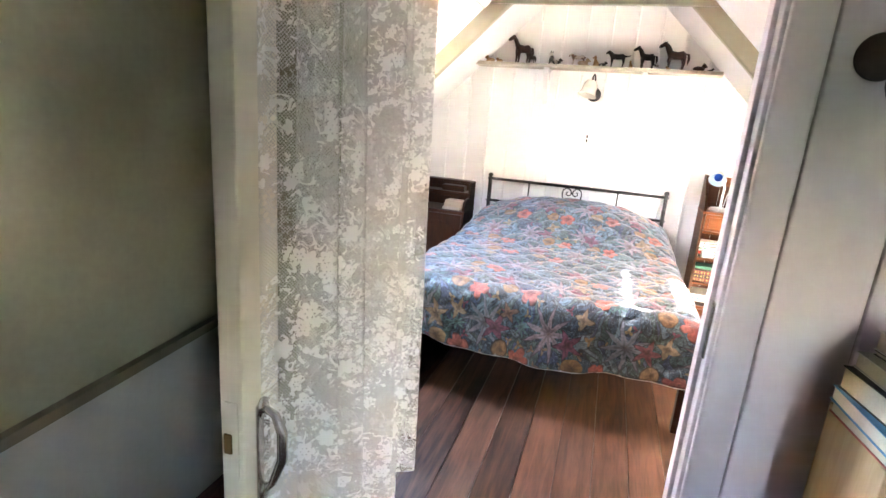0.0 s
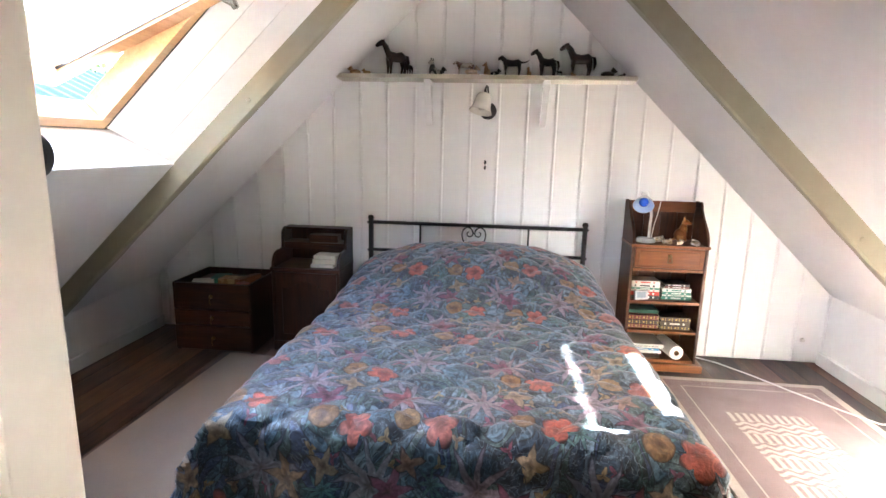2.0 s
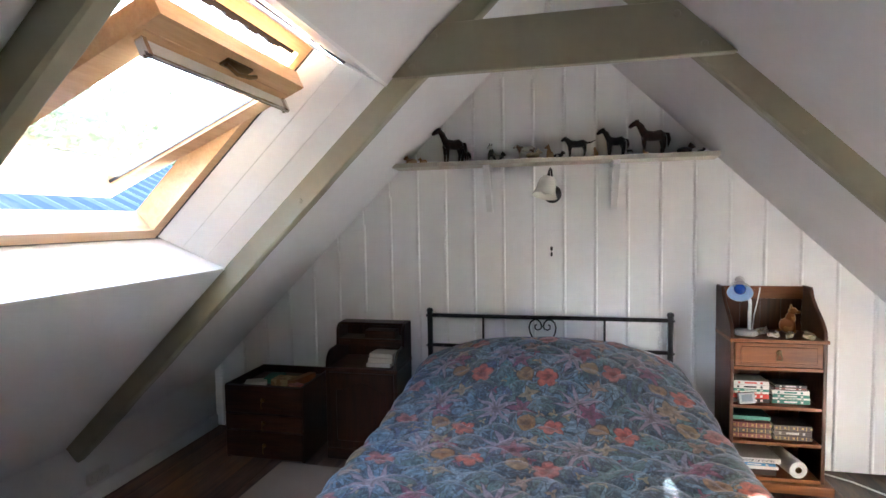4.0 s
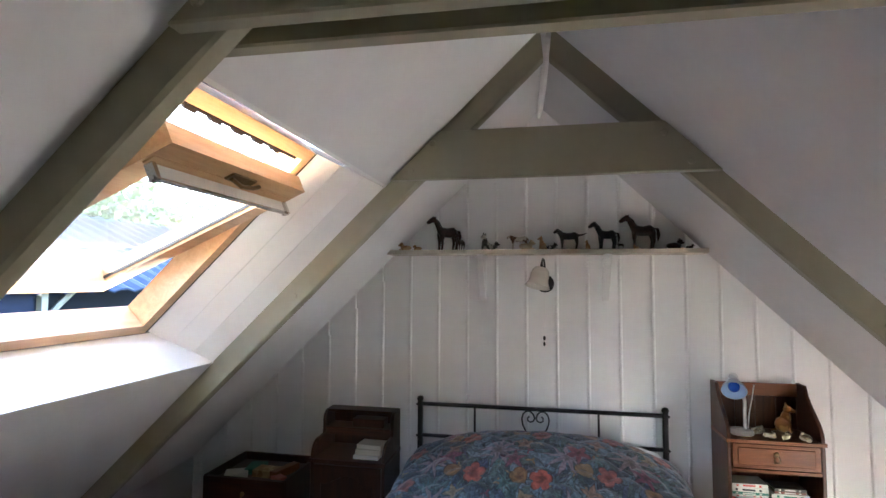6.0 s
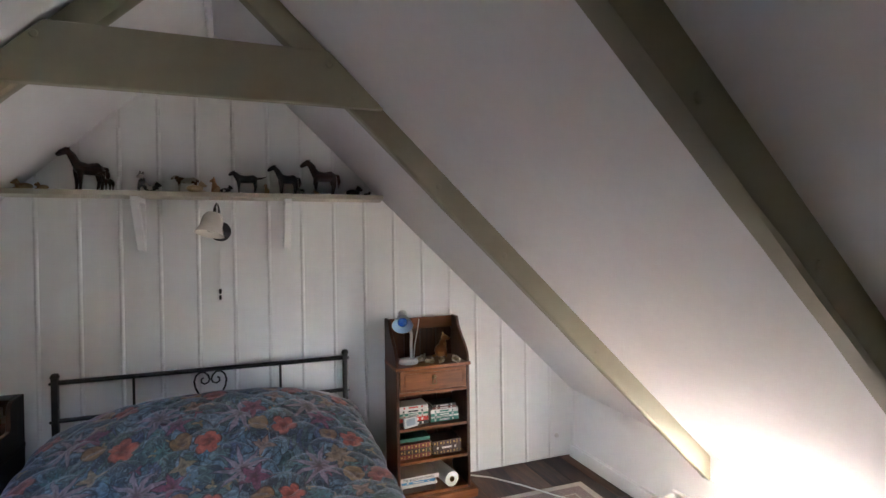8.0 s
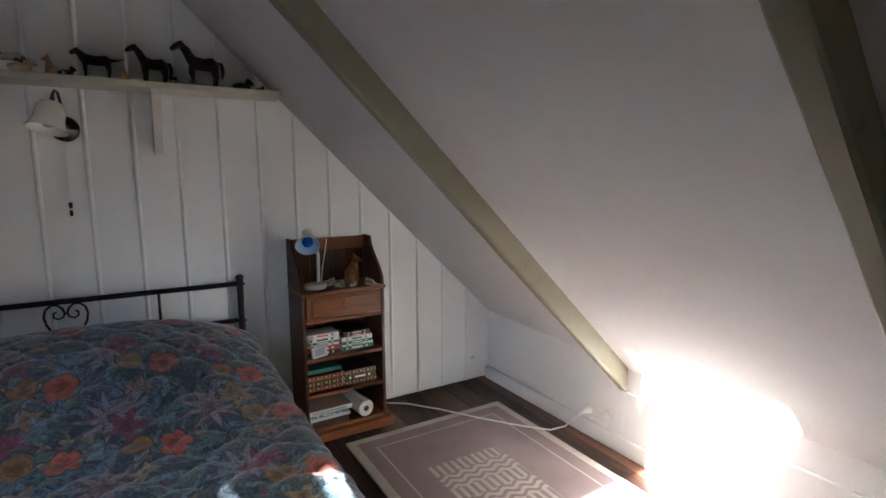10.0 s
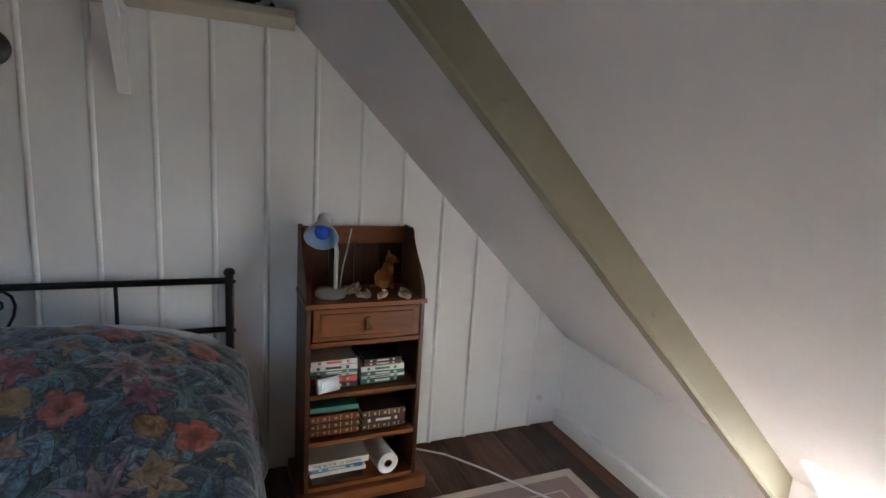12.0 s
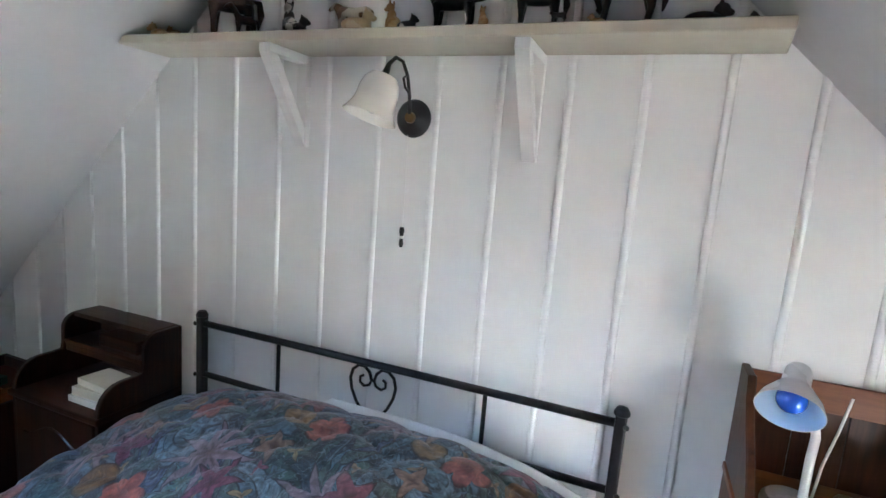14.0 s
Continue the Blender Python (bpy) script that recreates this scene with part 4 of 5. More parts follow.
for x in (-0.715, 0.715):
    bm = B()
    lathe(bm, [(0.0, 0.022), (0.014, 0.018), (0.02, 0.008), (0.021, 0.0), (0.018, -0.004)], 16, Matrix.Translation((x, 0, 0.872)))
    part("post_cap", bm, BLACK, bed, "", True)
    for z in (0.845, 0.655):
        bm = B()
        ball(bm, (x * 1.02, -0.018, z), (0.008, 0.005, 0.008), None, 8, 6)
        part("bolt", bm, BLACK, bed)
for z, r in ((0.845, 0.012), (0.655, 0.011), (0.34, 0.012)):
    bm = B()
    tube(bm, [(-0.70, 0, z), (0.70, 0, z)], r, 10)
    part("rail", bm, BLACK, bed, "", True)
for x in (-0.375, 0.35):
    bm = B()
    tube(bm, [(x, 0, 0.655), (x, 0, 0.845)], 0.0065, 8)
    part("spindle", bm, BLACK, bed, "", True)
for s in (-1, 1):
    bm = B()
    outer = [(-0.012 + s * x, 0, z) for x, z in ((0.004, 0.79), (0.012, 0.815), (0.03, 0.832), (0.052, 0.832), (0.072, 0.815), (0.08, 0.785), (0.074, 0.75), (0.055, 0.71), (0.03, 0.68), (0.006, 0.656))]
    tube(bm, outer, 0.005, 8)
    tube(bm, [(-0.012 + s * x, 0, z) for x, z in ((0.004, 0.792), (0.012, 0.775), (0.03, 0.768), (0.045, 0.778), (0.045, 0.795), (0.034, 0.802))], 0.0045, 8)
    part("heart_scroll", bm, BLACK, bed, "black wire heart scroll", True)
pbox("base", DARK, bed, -0.70, 0.71, -2.0, -0.03, 0.24, 0.34, 0.01, "dark upholstered base")
for x in (-0.655, 0.725):
    for y in (-2.04, -1.0):
        pbox("leg", OAK, bed, x - 0.022, x + 0.022, y - 0.022, y + 0.022, 0, 0.26, 0.004)
pbox("mattress", SHEET, bed, -0.69, 0.69, -2.0, -0.04, 0.34, 0.52, 0.05)
bm = B()
for x in (-0.34, 0.34):
    ball(bm, (x * 0.95, -0.27, 0.60), (0.32, 0.19, 0.08), None, 24, 14)
pil = solo("pillow", bm, SHEET, "white cotton pillows lying beneath the quilt", "pillow", smooth=True)
pil.matrix_world = Matrix.Translation((0, -0.06, 0))

# quilted bedspread
quilt = thing("quilt", Matrix.Translation((0.015, -0.06, 0)), "blue floral quilted bedspread with coral flowers", "bedspread")
HALF, YH, YF = 0.715, -0.13, -2.045
DROP_L, DROP_R, DROP_F = 0.53, 0.47, 0.34


def scallop(a, b):
    """Puffed clamshell quilting; a across, b along the bed from foot to head."""
    r, step = 0.105, 0.098
    best = 0.0
    j0 = math.floor(b / step)
    for j in range(j0 - 1, j0 + 2):
        i = round((a - (j % 2) * r) / (2 * r))
        dx, dy = a - (i * 2 * r + (j % 2) * r), b - j * step
        d = math.hypot(dx, dy) / r
        if d < 1.0 and dy > -0.02:
            h = (1.0 - d ** 3) ** 0.5 * (0.6 + 0.4 * math.sin(min(1, max(0, dy / r)) * 1.57))
            return h
    return 0.35


def quilt_point(a, b):
    """a: across the cloth from the middle; b: along it from the head."""
    lim_f = YH - YF
    eu = max(0.0, abs(a) - HALF)
    ev = max(0.0, b - lim_f)
    s = 1 if a > 0 else -1
    rr = 0.07

    def fold(e):
        arc = rr * math.pi / 2
        if e < arc:
            t = e / rr
            return rr * math.sin(t), rr * (1 - math.cos(t))
        return rr + (e - arc) * 0.13, rr + (e - arc) * 0.985
    ox, dx = fold(eu)
    oy, dy = fold(ev)
    lump = min(eu, ev)
    x = s * (min(abs(a), HALF) * (1 - rr * 0.6 / HALF) + ox) + s * 0.18 * lump
    y = YH - min(b, lim_f) - oy + rr * 0.6 - 0.10 * lump
    top = 0.535 + 0.012 * math.sin(a * 4 + 1) * math.sin(b * 3)
    hd = max(0.0, min(1.0, 1 - (b - 0.18) / 0.85))
    bulge = 0.225 * (0.5 - 0.5 * math.cos(math.pi * hd)) * max(0.0, 1 - (abs(a) / 0.86) ** 3.0)
    if b < 0.18:
        bulge *= 1 - 0.25 * (1 - b / 0.18) ** 2
    z = top + bulge - max(dx, dy) - 0.25 * min(dx, dy) * (1 if lump < 0.1 else 0.4)
    wob = math.sin(b * 13 + s) * 0.6 + math.sin(b * 29 + 2 * s) * 0.3
    x += s * eu * 0.07 * wob
    y -= ev * 0.06 * (math.sin(a * 12) + 0.5 * math.sin(a * 27 + 1))
    z -= 0.03 * ev / DROP_F * math.cos(a * 4.2) if ev > 0 else 0
    return Vector((x, y, max(z, 0.012)))


bm = B()
uvl = bm.loops.layers.uv.new("uv")
NA, NB = 190, 230
A0, A1, B1 = -(HALF + DROP_L), HALF + DROP_R, YH - YF + DROP_F
rows = []
for j in range(NB + 1):
    b = B1 * j / NB
    rows.append([(A0 + (A1 - A0) * i / NA, b) for i in range(NA + 1)])
pos = [[quilt_point(*c) for c in row] for row in rows]
verts = []
for j in range(NB + 1):
    row = []
    for i in range(NA + 1):
        du = pos[j][min(i + 1, NA)] - pos[j][max(i - 1, 0)]
        dv = pos[min(j + 1, NB)][i] - pos[max(j - 1, 0)][i]
        n = dv.cross(du)
        n = n.normalized() if n.length else Vector((0, 0, 1))
        a, b = rows[j][i]
        row.append(bm.verts.new(pos[j][i] + n * (0.026 * scallop(a, -b) + 0.006 * noise.noise(Vector((a * 7, b * 7, 0))))))
    verts.append(row)
for j in range(NB):
    for i in range(NA):
        fc = bm.faces.new((verts[j][i], verts[j][i + 1], verts[j + 1][i + 1], verts[j + 1][i]))
        for lp, (jj, ii) in zip(fc.loops, ((j, i), (j, i + 1), (j + 1, i + 1), (j + 1, i))):
            lp[uvl].uv = (rows[jj][ii][0] + 3, rows[jj][ii][1] + 3)
bmesh.ops.recalc_face_normals(bm, faces=bm.faces)
q = part("cover", bm, QUILT, quilt, "", True)
mod = q.modifiers.new("thick", "SOLIDIFY")
mod.thickness = 0.012
mod.offset = -1.0
# white piping along the hem
edge = [quilt_point(A0, B1 * k / 60) for k in range(61)] + [quilt_point(A0 + (A1 - A0) * k / 60, B1) for k in range(1, 61)] + [quilt_point(A1, B1 * (60 - k) / 60) for k in range(1, 61)]
bm = B()
tube(bm, edge, 0.007, 6)
part("piping", bm, SHEET, quilt, "pale piping along the hem", True)

bm = B()
tube(bm, [quilt_point(a * 0.02, 0.0) + Vector((0.015, -0.040, 0.014)) for a in range(-8, 36)], [0.004] + [0.017] * 42 + [0.006], 8, 0.7)
solo("bed_sheet", bm, SHEET, "white sheet edge showing behind the quilt", "bed sheet", smooth=True)

# ---- shelf with brackets and animal figures ----
SZ = 1.79
shelf = thing("wall_shelf", Matrix.Translation((0, 0, 0)), "beige painted wall shelf on white wooden brackets", "shelf")
bm = B()
prism(bm, [(-0.925, -0.024), (0.948, -0.024), (0.922, -0.225), (-0.895, -0.225)], "z", SZ - 0.026, SZ, 0.003)
part("board", bm, SHELFP, shelf)
for x in (-0.328, 0.40):
    bm = B()
    box(bm, x - 0.019, x + 0.019, -0.046, -0.024, 1.49, SZ - 0.027, None, 0.003)
    box(bm, x - 0.019, x + 0.019, -0.215, -0.047, SZ - 0.052, SZ - 0.027, None, 0.003)
    hexa(bm, [(x + sx, p[0], p[1]) for sx in (-0.0175, 0.0175) for p in ((-0.214, SZ - 0.053), (-0.176, SZ - 0.053), (-0.047, 1.545), (-0.047, 1.495))])
    part("bracket", bm, WHITE, shelf, "white wooden bracket")


def animal(name, m, kind, h, col, label, second=None):
    """A standing animal figure facing -x, h metres high at its back."""
    bm = B()
    k = {"horse": (1.0, 0.43, 0.48, 0.36), "dog": (1.15, 0.40, 0.24, 0.26), "cow": (1.35, 0.36, 0.12, 0.26), "sheep": (1.15, 0.42, 0.12, 0.18), "lying": (1.7, 0.55, 0.35, 0.3), "sitting": (0.8, 0.4, 0.45, 0.3)}[kind]
    L, fat, neck, hl = k[0] * h, k[1] * h, k[2] * h, k[3] * h
    if kind == "lying":
        ball(bm, (0, 0, 0.33 * h), (L * 0.42, 0.42 * h, 0.33 * h))
        ball(bm, (-L * 0.34, 0, 0.7 * h), (0.28 * h, 0.22 * h, 0.26 * h))
        ball(bm, (-L * 0.47, 0, 0.62 * h), (0.2 * h, 0.12 * h, 0.13 * h))
        for s in (-1, 1):
            ball(bm, (-L * 0.30, s * 0.15 * h, 0.92 * h), (0.07 * h, 0.06 * h, 0.14 * h))
            tube(bm, [(-L * 0.2, s * 0.25 * h, 0.12 * h), (-L * 0.5, s * 0.22 * h, 0.08 * h)], 0.09 * h, 8)
    elif kind == "sitting":
        ball(bm, (0.05 * h, 0, 0.33 * h), (0.32 * h, 0.26 * h, 0.33 * h))
        ball(bm, (-0.06 * h, 0, 0.62 * h), (0.2 * h, 0.18 * h, 0.3 * h))
        ball(bm, (-0.14 * h, 0, 0.98 * h), (0.18 * h, 0.15 * h, 0.16 * h))
        ball(bm, (-0.3 * h, 0, 0.93 * h), (0.14 * h, 0.08 * h, 0.08 * h))
        for s in (-1, 1):
            tube(bm, [(-0.15 * h, s * 0.12 * h, 0.55 * h), (-0.22 * h, s * 0.13 * h, 0.03 * h)], [0.08 * h, 0.055 * h], 8)
            ball(bm, (-0.08 * h, s * 0.12 * h, 1.13 * h), (0.05 * h, 0.04 * h, 0.13 * h))
        tube(bm, [(0.3 * h, 0, 0.1 * h), (0.5 * h, 0.05 * h, 0.06 * h)], [0.07 * h, 0.03 * h], 8)
    else:
        tube(bm, [(-L * 0.45, 0, 0.80 * h), (-L * 0.33, 0, 0.79 * h), (0, 0, 0.76 * h), (L * 0.30, 0, 0.80 * h), (L * 0.44, 0, 0.80 * h)], [fat * 0.35, fat * 0.62, fat * 0.56, fat * 0.62, fat * 0.3], 12, 0.75)
        for sx, bend in ((-1, 0.0), (1, 0.05)):
            for s in (-1, 1):
                x = sx * L * 0.33
                lift = 0.25 * h if (kind == "horse" and second and sx < 0 and s < 0) else 0.0
                tube(bm, [(x, s * fat * 0.3, 0.72 * h), (x + bend * h - lift * 0.5, s * fat * 0.32, 0.36 * h + lift * 0.4), (x - 0.01 * h - lift * 0.2, s * fat * 0.32, 0.06 * h + lift), (x - 0.05 * h - lift * 0.2, s * fat * 0.32, 0.015 * h + lift)], [fat * 0.30, fat * 0.15, fat * 0.11, fat * 0.14], 8)
        hx, hz = -L * 0.45 - neck * 0.45, 0.85 * h + neck
        tube(bm, [(-L * 0.33, 0, 0.82 * h), (-L * 0.45 - neck * 0.15, 0, 0.9 * h + neck * 0.5), (hx, 0, hz)], [fat * 0.55, fat * 0.40, fat * 0.27], 10, 0.6)
        tube(bm, [(hx + 0.04 * h, 0, hz + 0.03 * h), (hx - hl * 0.45, 0, hz - hl * 0.25), (hx - hl * 0.85, 0, hz - hl * 0.55)], [fat * 0.30, fat * 0.26, fat * 0.16], 10, 0.75)
        for s in (-1, 1):
            tube(bm, [(hx + 0.04 * h, s * fat * 0.14, hz + 0.02 * h), (hx + 0.05 * h, s * fat * 0.18, hz + 0.13 * h)], [fat * 0.09, fat * 0.03], 6)
        if kind == "horse":
            tube(bm, [(L * 0.44, 0, 0.86 * h), (L * 0.56, 0, 0.85 * h), (L * 0.60, 0, 0.6 * h), (L * 0.56, 0, 0.32 * h)], [fat * 0.10, fat * 0.16, fat * 0.18, fat * 0.05], 8)
            tube(bm, [(hx + 0.05 * h, 0, hz + 0.05 * h), (-L * 0.42, 0, 0.98 * h + neck * 0.45), (-L * 0.3, 0, 0.95 * h)], [fat * 0.1, fat * 0.15, fat * 0.1], 8, 0.5)
        elif kind == "dog":
            tube(bm, [(L * 0.44, 0, 0.82 * h), (L * 0.65, 0, 0.84 * h), (L * 0.86, 0, 0.95 * h)], [fat * 0.16, fat * 0.11, fat * 0.04], 8)
        else:
            tube(bm, [(L * 0.45, 0, 0.85 * h), (L * 0.5, 0, 0.5 * h)], [fat * 0.1, fat * 0.06], 6)
    ob = solo(name, bm, col, label, "figurine", "", True, "animal figures")
    ob.matrix_world = m
    r = ob.modifiers.new("join", "REMESH")
    r.mode, r.voxel_size, r.use_smooth_shade = "VOXEL", max(0.0022, h * 0.022), True
    return ob


def figure_mat(name, a, b, spots=9.0, split=0.5):
    m = Nodes(name)
    n = m.noise(m.coords((spots, spots, spots)), 4.0, 2)
    m.l(m.ramp(n, [(split - 0.02, a), (split + 0.02, b)]), m.b.inputs["Base Color"])
    m.b.inputs["Roughness"].default_value = 0.34
    m.b.inputs["Specular IOR Level"].default_value = 0.22
    return m.mat


DKB = figure_mat("dark_bay_glaze", (0.022, 0.012, 0.008), (0.035, 0.016, 0.010))
BLK = figure_mat("black_glaze", (0.008, 0.008, 0.009), (0.012, 0.011, 0.012))
COW = figure_mat("pied_glaze", (0.50, 0.46, 0.38), (0.10, 0.05, 0.025), 5.0)
BW = figure_mat("black_white_glaze", (0.02, 0.02, 0.02), (0.55, 0.52, 0.46), 7.0, 0.52)
TAN = figure_mat("tan_glaze", (0.30, 0.17, 0.07), (0.42, 0.30, 0.16), 5.0)
y0 = -0.125
animal("horse_figurine", pose(-0.535, y0, SZ, 0, 0, 38), "horse", 0.142, DKB, "dark brown glazed standing horse figurine on the shelf")
animal("foal_figurine", pose(-0.45, y0 - 0.03, SZ, 0, 0, 60), "horse", 0.062, DKB, "small brown foal figurine beside a horse")
animal("dog_figurine", pose(0.19, y0, SZ, 0, 0, 4), "dog", 0.105, BLK, "black glazed dog figurine with raised tail")
animal("horse_figurine", pose(0.405, y0, SZ, 0, 0, 12), "horse", 0.112, BLK, "black horse figurine looking along the shelf")
animal("horse_figurine", pose(0.605, y0, SZ, 0, 0, 6), "horse", 0.138, DKB, "dark prancing horse figurine with one hoof raised", True)
animal("sheep_figurine", pose(-0.79, y0 - 0.03, SZ, 0, 0, 20), "lying", 0.05, TAN, "tan lying animal figurine")
animal("rabbit_figurine", pose(-0.71, y0 - 0.05, SZ, 0, 0, 0), "lying", 0.035, TAN, "small tan rabbit figurine")
animal("cat_figurine", pose(-0.30, y0 - 0.02, SZ, 0, 0, -30), "sitting", 0.085, BW, "black and white sitting cat figurine")
animal("dog_figurine", pose(-0.26, y0 - 0.05, SZ, 0, 0, 190), "lying", 0.05, BW, "small black and white lying dog figurine")
animal("cow_figurine", pose(-0.10, y0, SZ, 0, 0, 10), "cow", 0.085, COW, "brown and white cow figurine")
animal("pig_figurine", pose(-0.06, y0 - 0.055, SZ, 0, 0, 190), "lying", 0.058, figure_mat("cream_glaze", (0.48, 0.37, 0.24), (0.55, 0.45, 0.32)), "cream coloured plump pig figurine")
animal("fox_figurine", pose(0.035, y0 - 0.03, SZ, 0, 0, -10), "sitting", 0.068, TAN, "tan sitting fox figurine with pointed ears")
animal("cat_figurine", pose(0.085, y0 - 0.05, SZ, 0, 0, 170), "lying", 0.04, BW, "small black and white lying cat figurine")
animal("puppy_figurine", pose(0.29, y0 - 0.055, SZ, 0, 0, -40), "sitting", 0.045, TAN, "small tan sitting puppy figurine")
animal("lamb_figurine", pose(0.47, y0 - 0.065, SZ, 0, 0, 0), "sheep", 0.03, BLK, "tiny dark lamb figurine")
animal("rabbit_figurine", pose(0.555, y0 - 0.06, SZ, 0, 0, 20), "lying", 0.025, TAN, "tiny tan rabbit figurine")
animal("dog_figurine", pose(0.765, y0, SZ, 0, 0, 185), "lying", 0.06, DKB, "dark brown lying dog figurine")
animal("bird_figurine", pose(0.84, y0 - 0.03, SZ, 0, 0, 170), "lying", 0.028, BW, "tiny black and white bird figurine")

# ---- wall lamp with pull cord ----
wl = thing("wall_lamp", Matrix.Translation((0.05, -0.02, 1.592)), "wall lamp with opal bell shade and black scroll arm", "wall lamp")
bm = B()
lathe(bm, [(0.0, 0.03), (0.012, 0.028), (0.018, 0.02), (0.045, 0.012), (0.054, 0.004), (0.055, -0.0), (0.0, 0.0)], 28, pose(0, 0, 0, 90))
part("wall_plate", bm, BLACK, wl, "round black wall plate", True)
bm = B()
lathe(bm, [(0.0, 0.034), (0.014, 0.034), (0.016, 0.028), (0.016, 0.02)], 16, pose(0, 0, 0, 90))
part("rosette", bm, BRASS, wl, "brass rosette", True)
bm = B()
tube(bm, [(0, -0.03, 0.01), (0.0, -0.04, 0.06), (-0.002, -0.055, 0.11), (-0.006, -0.08, 0.142), (-0.012, -0.11, 0.146), (-0.018, -0.135, 0.125), (-0.02, -0.148, 0.098)], [0.006, 0.005, 0.005, 0.005, 0.005, 0.006, 0.010], 10)
tube(bm, [(0.0, -0.045, 0.065), (-0.004, -0.062, 0.078), (-0.006, -0.07, 0.10), (-0.004, -0.06, 0.108)], 0.004, 8)
part("arm", bm, BLACK, wl, "", True)
bm = B()
prof = [(0.014, 0.0), (0.036, -0.004), (0.050, -0.018), (0.055, -0.036), (0.055, -0.050), (0.058, -0.064), (0.068, -0.080), (0.075, -0.088), (0.070, -0.086), (0.054, -0.064), (0.050, -0.048), (0.049, -0.034), (0.044, -0.020), (0.0, -0.008)]
tilt = Matrix.Translation((-0.02, -0.15, 0.095)) @ pose(0, 0, 0, -14, 12, 0) @ Matrix.Diagonal((0.98, 0.98, 1.36, 1))
lathe(bm, prof, 32, tilt)
part("shade", bm, SHADE, wl, "cream opal glass bell shade", True)
bm = B()
ball(bm, tilt @ Vector((0, 0, -0.06)), 0.026)
part("bulb", bm, SHADE, wl, "white glass bulb", True)
bm = B()
tube(bm, [(-0.004, -0.028, -0.05), (-0.006, -0.02, -0.32)], 0.0012, 5)
cord = part("pull_cord", bm, SHEET, wl)
bm = B()
lathe(bm, [(0.0, 0.03), (0.006, 0.03), (0.008, 0.02), (0.0055, 0.004), (0.0055, -0.004), (0.007, -0.022), (0.004, -0.03), (0.0, -0.03)], 12, Matrix.Translation((-0.006, -0.02, -0.345)))
knob = part("pull_knob", bm, BLACK, cord, "black pull knob", True)
bm = B()
lathe(bm, [(0.0062, 0.004), (0.0068, 0.002), (0.0068, -0.002), (0.0062, -0.004)], 12, Matrix.Translation((-0.006, -0.02, -0.345)))
part("band", bm, PLASTIC, knob, "white band")

# ---- bookcase ----
bc = thing("bookcase", Matrix.Translation((0.965, -0.022, 0)), "honey pine bookcase with a drawer and open shelves", "bookcase")
BW_, BD = 0.452, 0.262
T = 0.018


def side_outline():
    pts = [(-BD, 0.05), (0.0, 0.05), (0.0, 1.055), (-0.09, 1.055)]
    for i in range(9):
        t = i / 8
        z = 1.04 - 0.22 * t
        pts.append((-0.10 - (BD - 0.10) * (0.5 - 0.5 * math.cos(math.pi * t)) ** 0.9, z))
    return pts


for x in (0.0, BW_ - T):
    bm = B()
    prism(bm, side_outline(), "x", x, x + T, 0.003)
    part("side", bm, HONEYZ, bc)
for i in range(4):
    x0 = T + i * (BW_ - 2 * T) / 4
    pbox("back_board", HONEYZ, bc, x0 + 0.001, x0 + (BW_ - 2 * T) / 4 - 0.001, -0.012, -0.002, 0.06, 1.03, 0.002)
pbox("top_rail", HONEY, bc, T, BW_ - T, -0.024, -0.012, 0.98, 1.05, 0.003)
for z, dpt in ((0.785, BD + 0.008), (0.637, BD), (0.43, BD - 0.004), (0.238, BD - 0.004), (0.05, BD)):
    pbox("shelf", HONEY, bc, T if dpt <= BD else -0.006, BW_ - T if dpt <= BD else BW_ + 0.006, -dpt, -0.012, z, z + T, 0.003)
pbox("plinth", HONEY, bc, -0.03, BW_ + 0.035, -BD - 0.032, 0.0, 0.0, 0.05, 0.008)
dr = pbox("drawer", HONEY, bc, T + 0.004, BW_ - T - 0.004, -BD - 0.003, -0.03, 0.659, 0.782, 0.004)
pbox("front_panel", HONEY, dr, T + 0.03, BW_ - T - 0.03, -BD - 0.008, -BD - 0.0035, 0.678, 0.764, 0.004)
bm = B()
lathe(bm, [(0.0, 0.008), (0.012, 0.006), (0.014, 0.0)], 14, pose(BW_ / 2, -BD - 0.008, 0.735, 90))
tube(bm, [(BW_ / 2 - 0.004, -BD - 0.016, 0.733), (BW_ / 2 - 0.012, -BD - 0.016, 0.71), (BW_ / 2 - 0.014, -BD - 0.015, 0.697), (BW_ / 2 + 0.014, -BD - 0.015, 0.697), (BW_ / 2 + 0.012, -BD - 0.016, 0.71), (BW_ / 2 + 0.004, -BD - 0.016, 0.733)], 0.003, 8)
part("drop_handle", bm, BRASS, dr, "old brass drop handle", True)
OX, OY = 0.965, -0.022


def pile(x, y, z, items, group):
    for mt, size, rz, lab, sp in items:
        book_block("book", Matrix.Translation((OX + x, OY + y, z)) @ pose(0, 0, 0, 0, 0, rz), size, mt, lab, "book", group, sp)
        z += size[2] + 0.0008


g1 = "books on the upper shelf"
pile(0.115, -0.155, 0.4485, [(CK, (0.18, 0.12, 0.022), 2, "dark paperback lying in a pile", CW), (CR, (0.18, 0.12, 0.024), 0, "red paperback lying in a pile", CW), (CW, (0.175, 0.12, 0.012), 1, "white paperback lying in a pile", CR), (CG, (0.18, 0.12, 0.012), 0, "green paperback lying in a pile", CW), (CW, (0.18, 0.12, 0.022), -1, "white paperback lying in a pile", CK), (CW, (0.175, 0.12, 0.02), 1, "white paperback lying in a pile", CR)], g1)
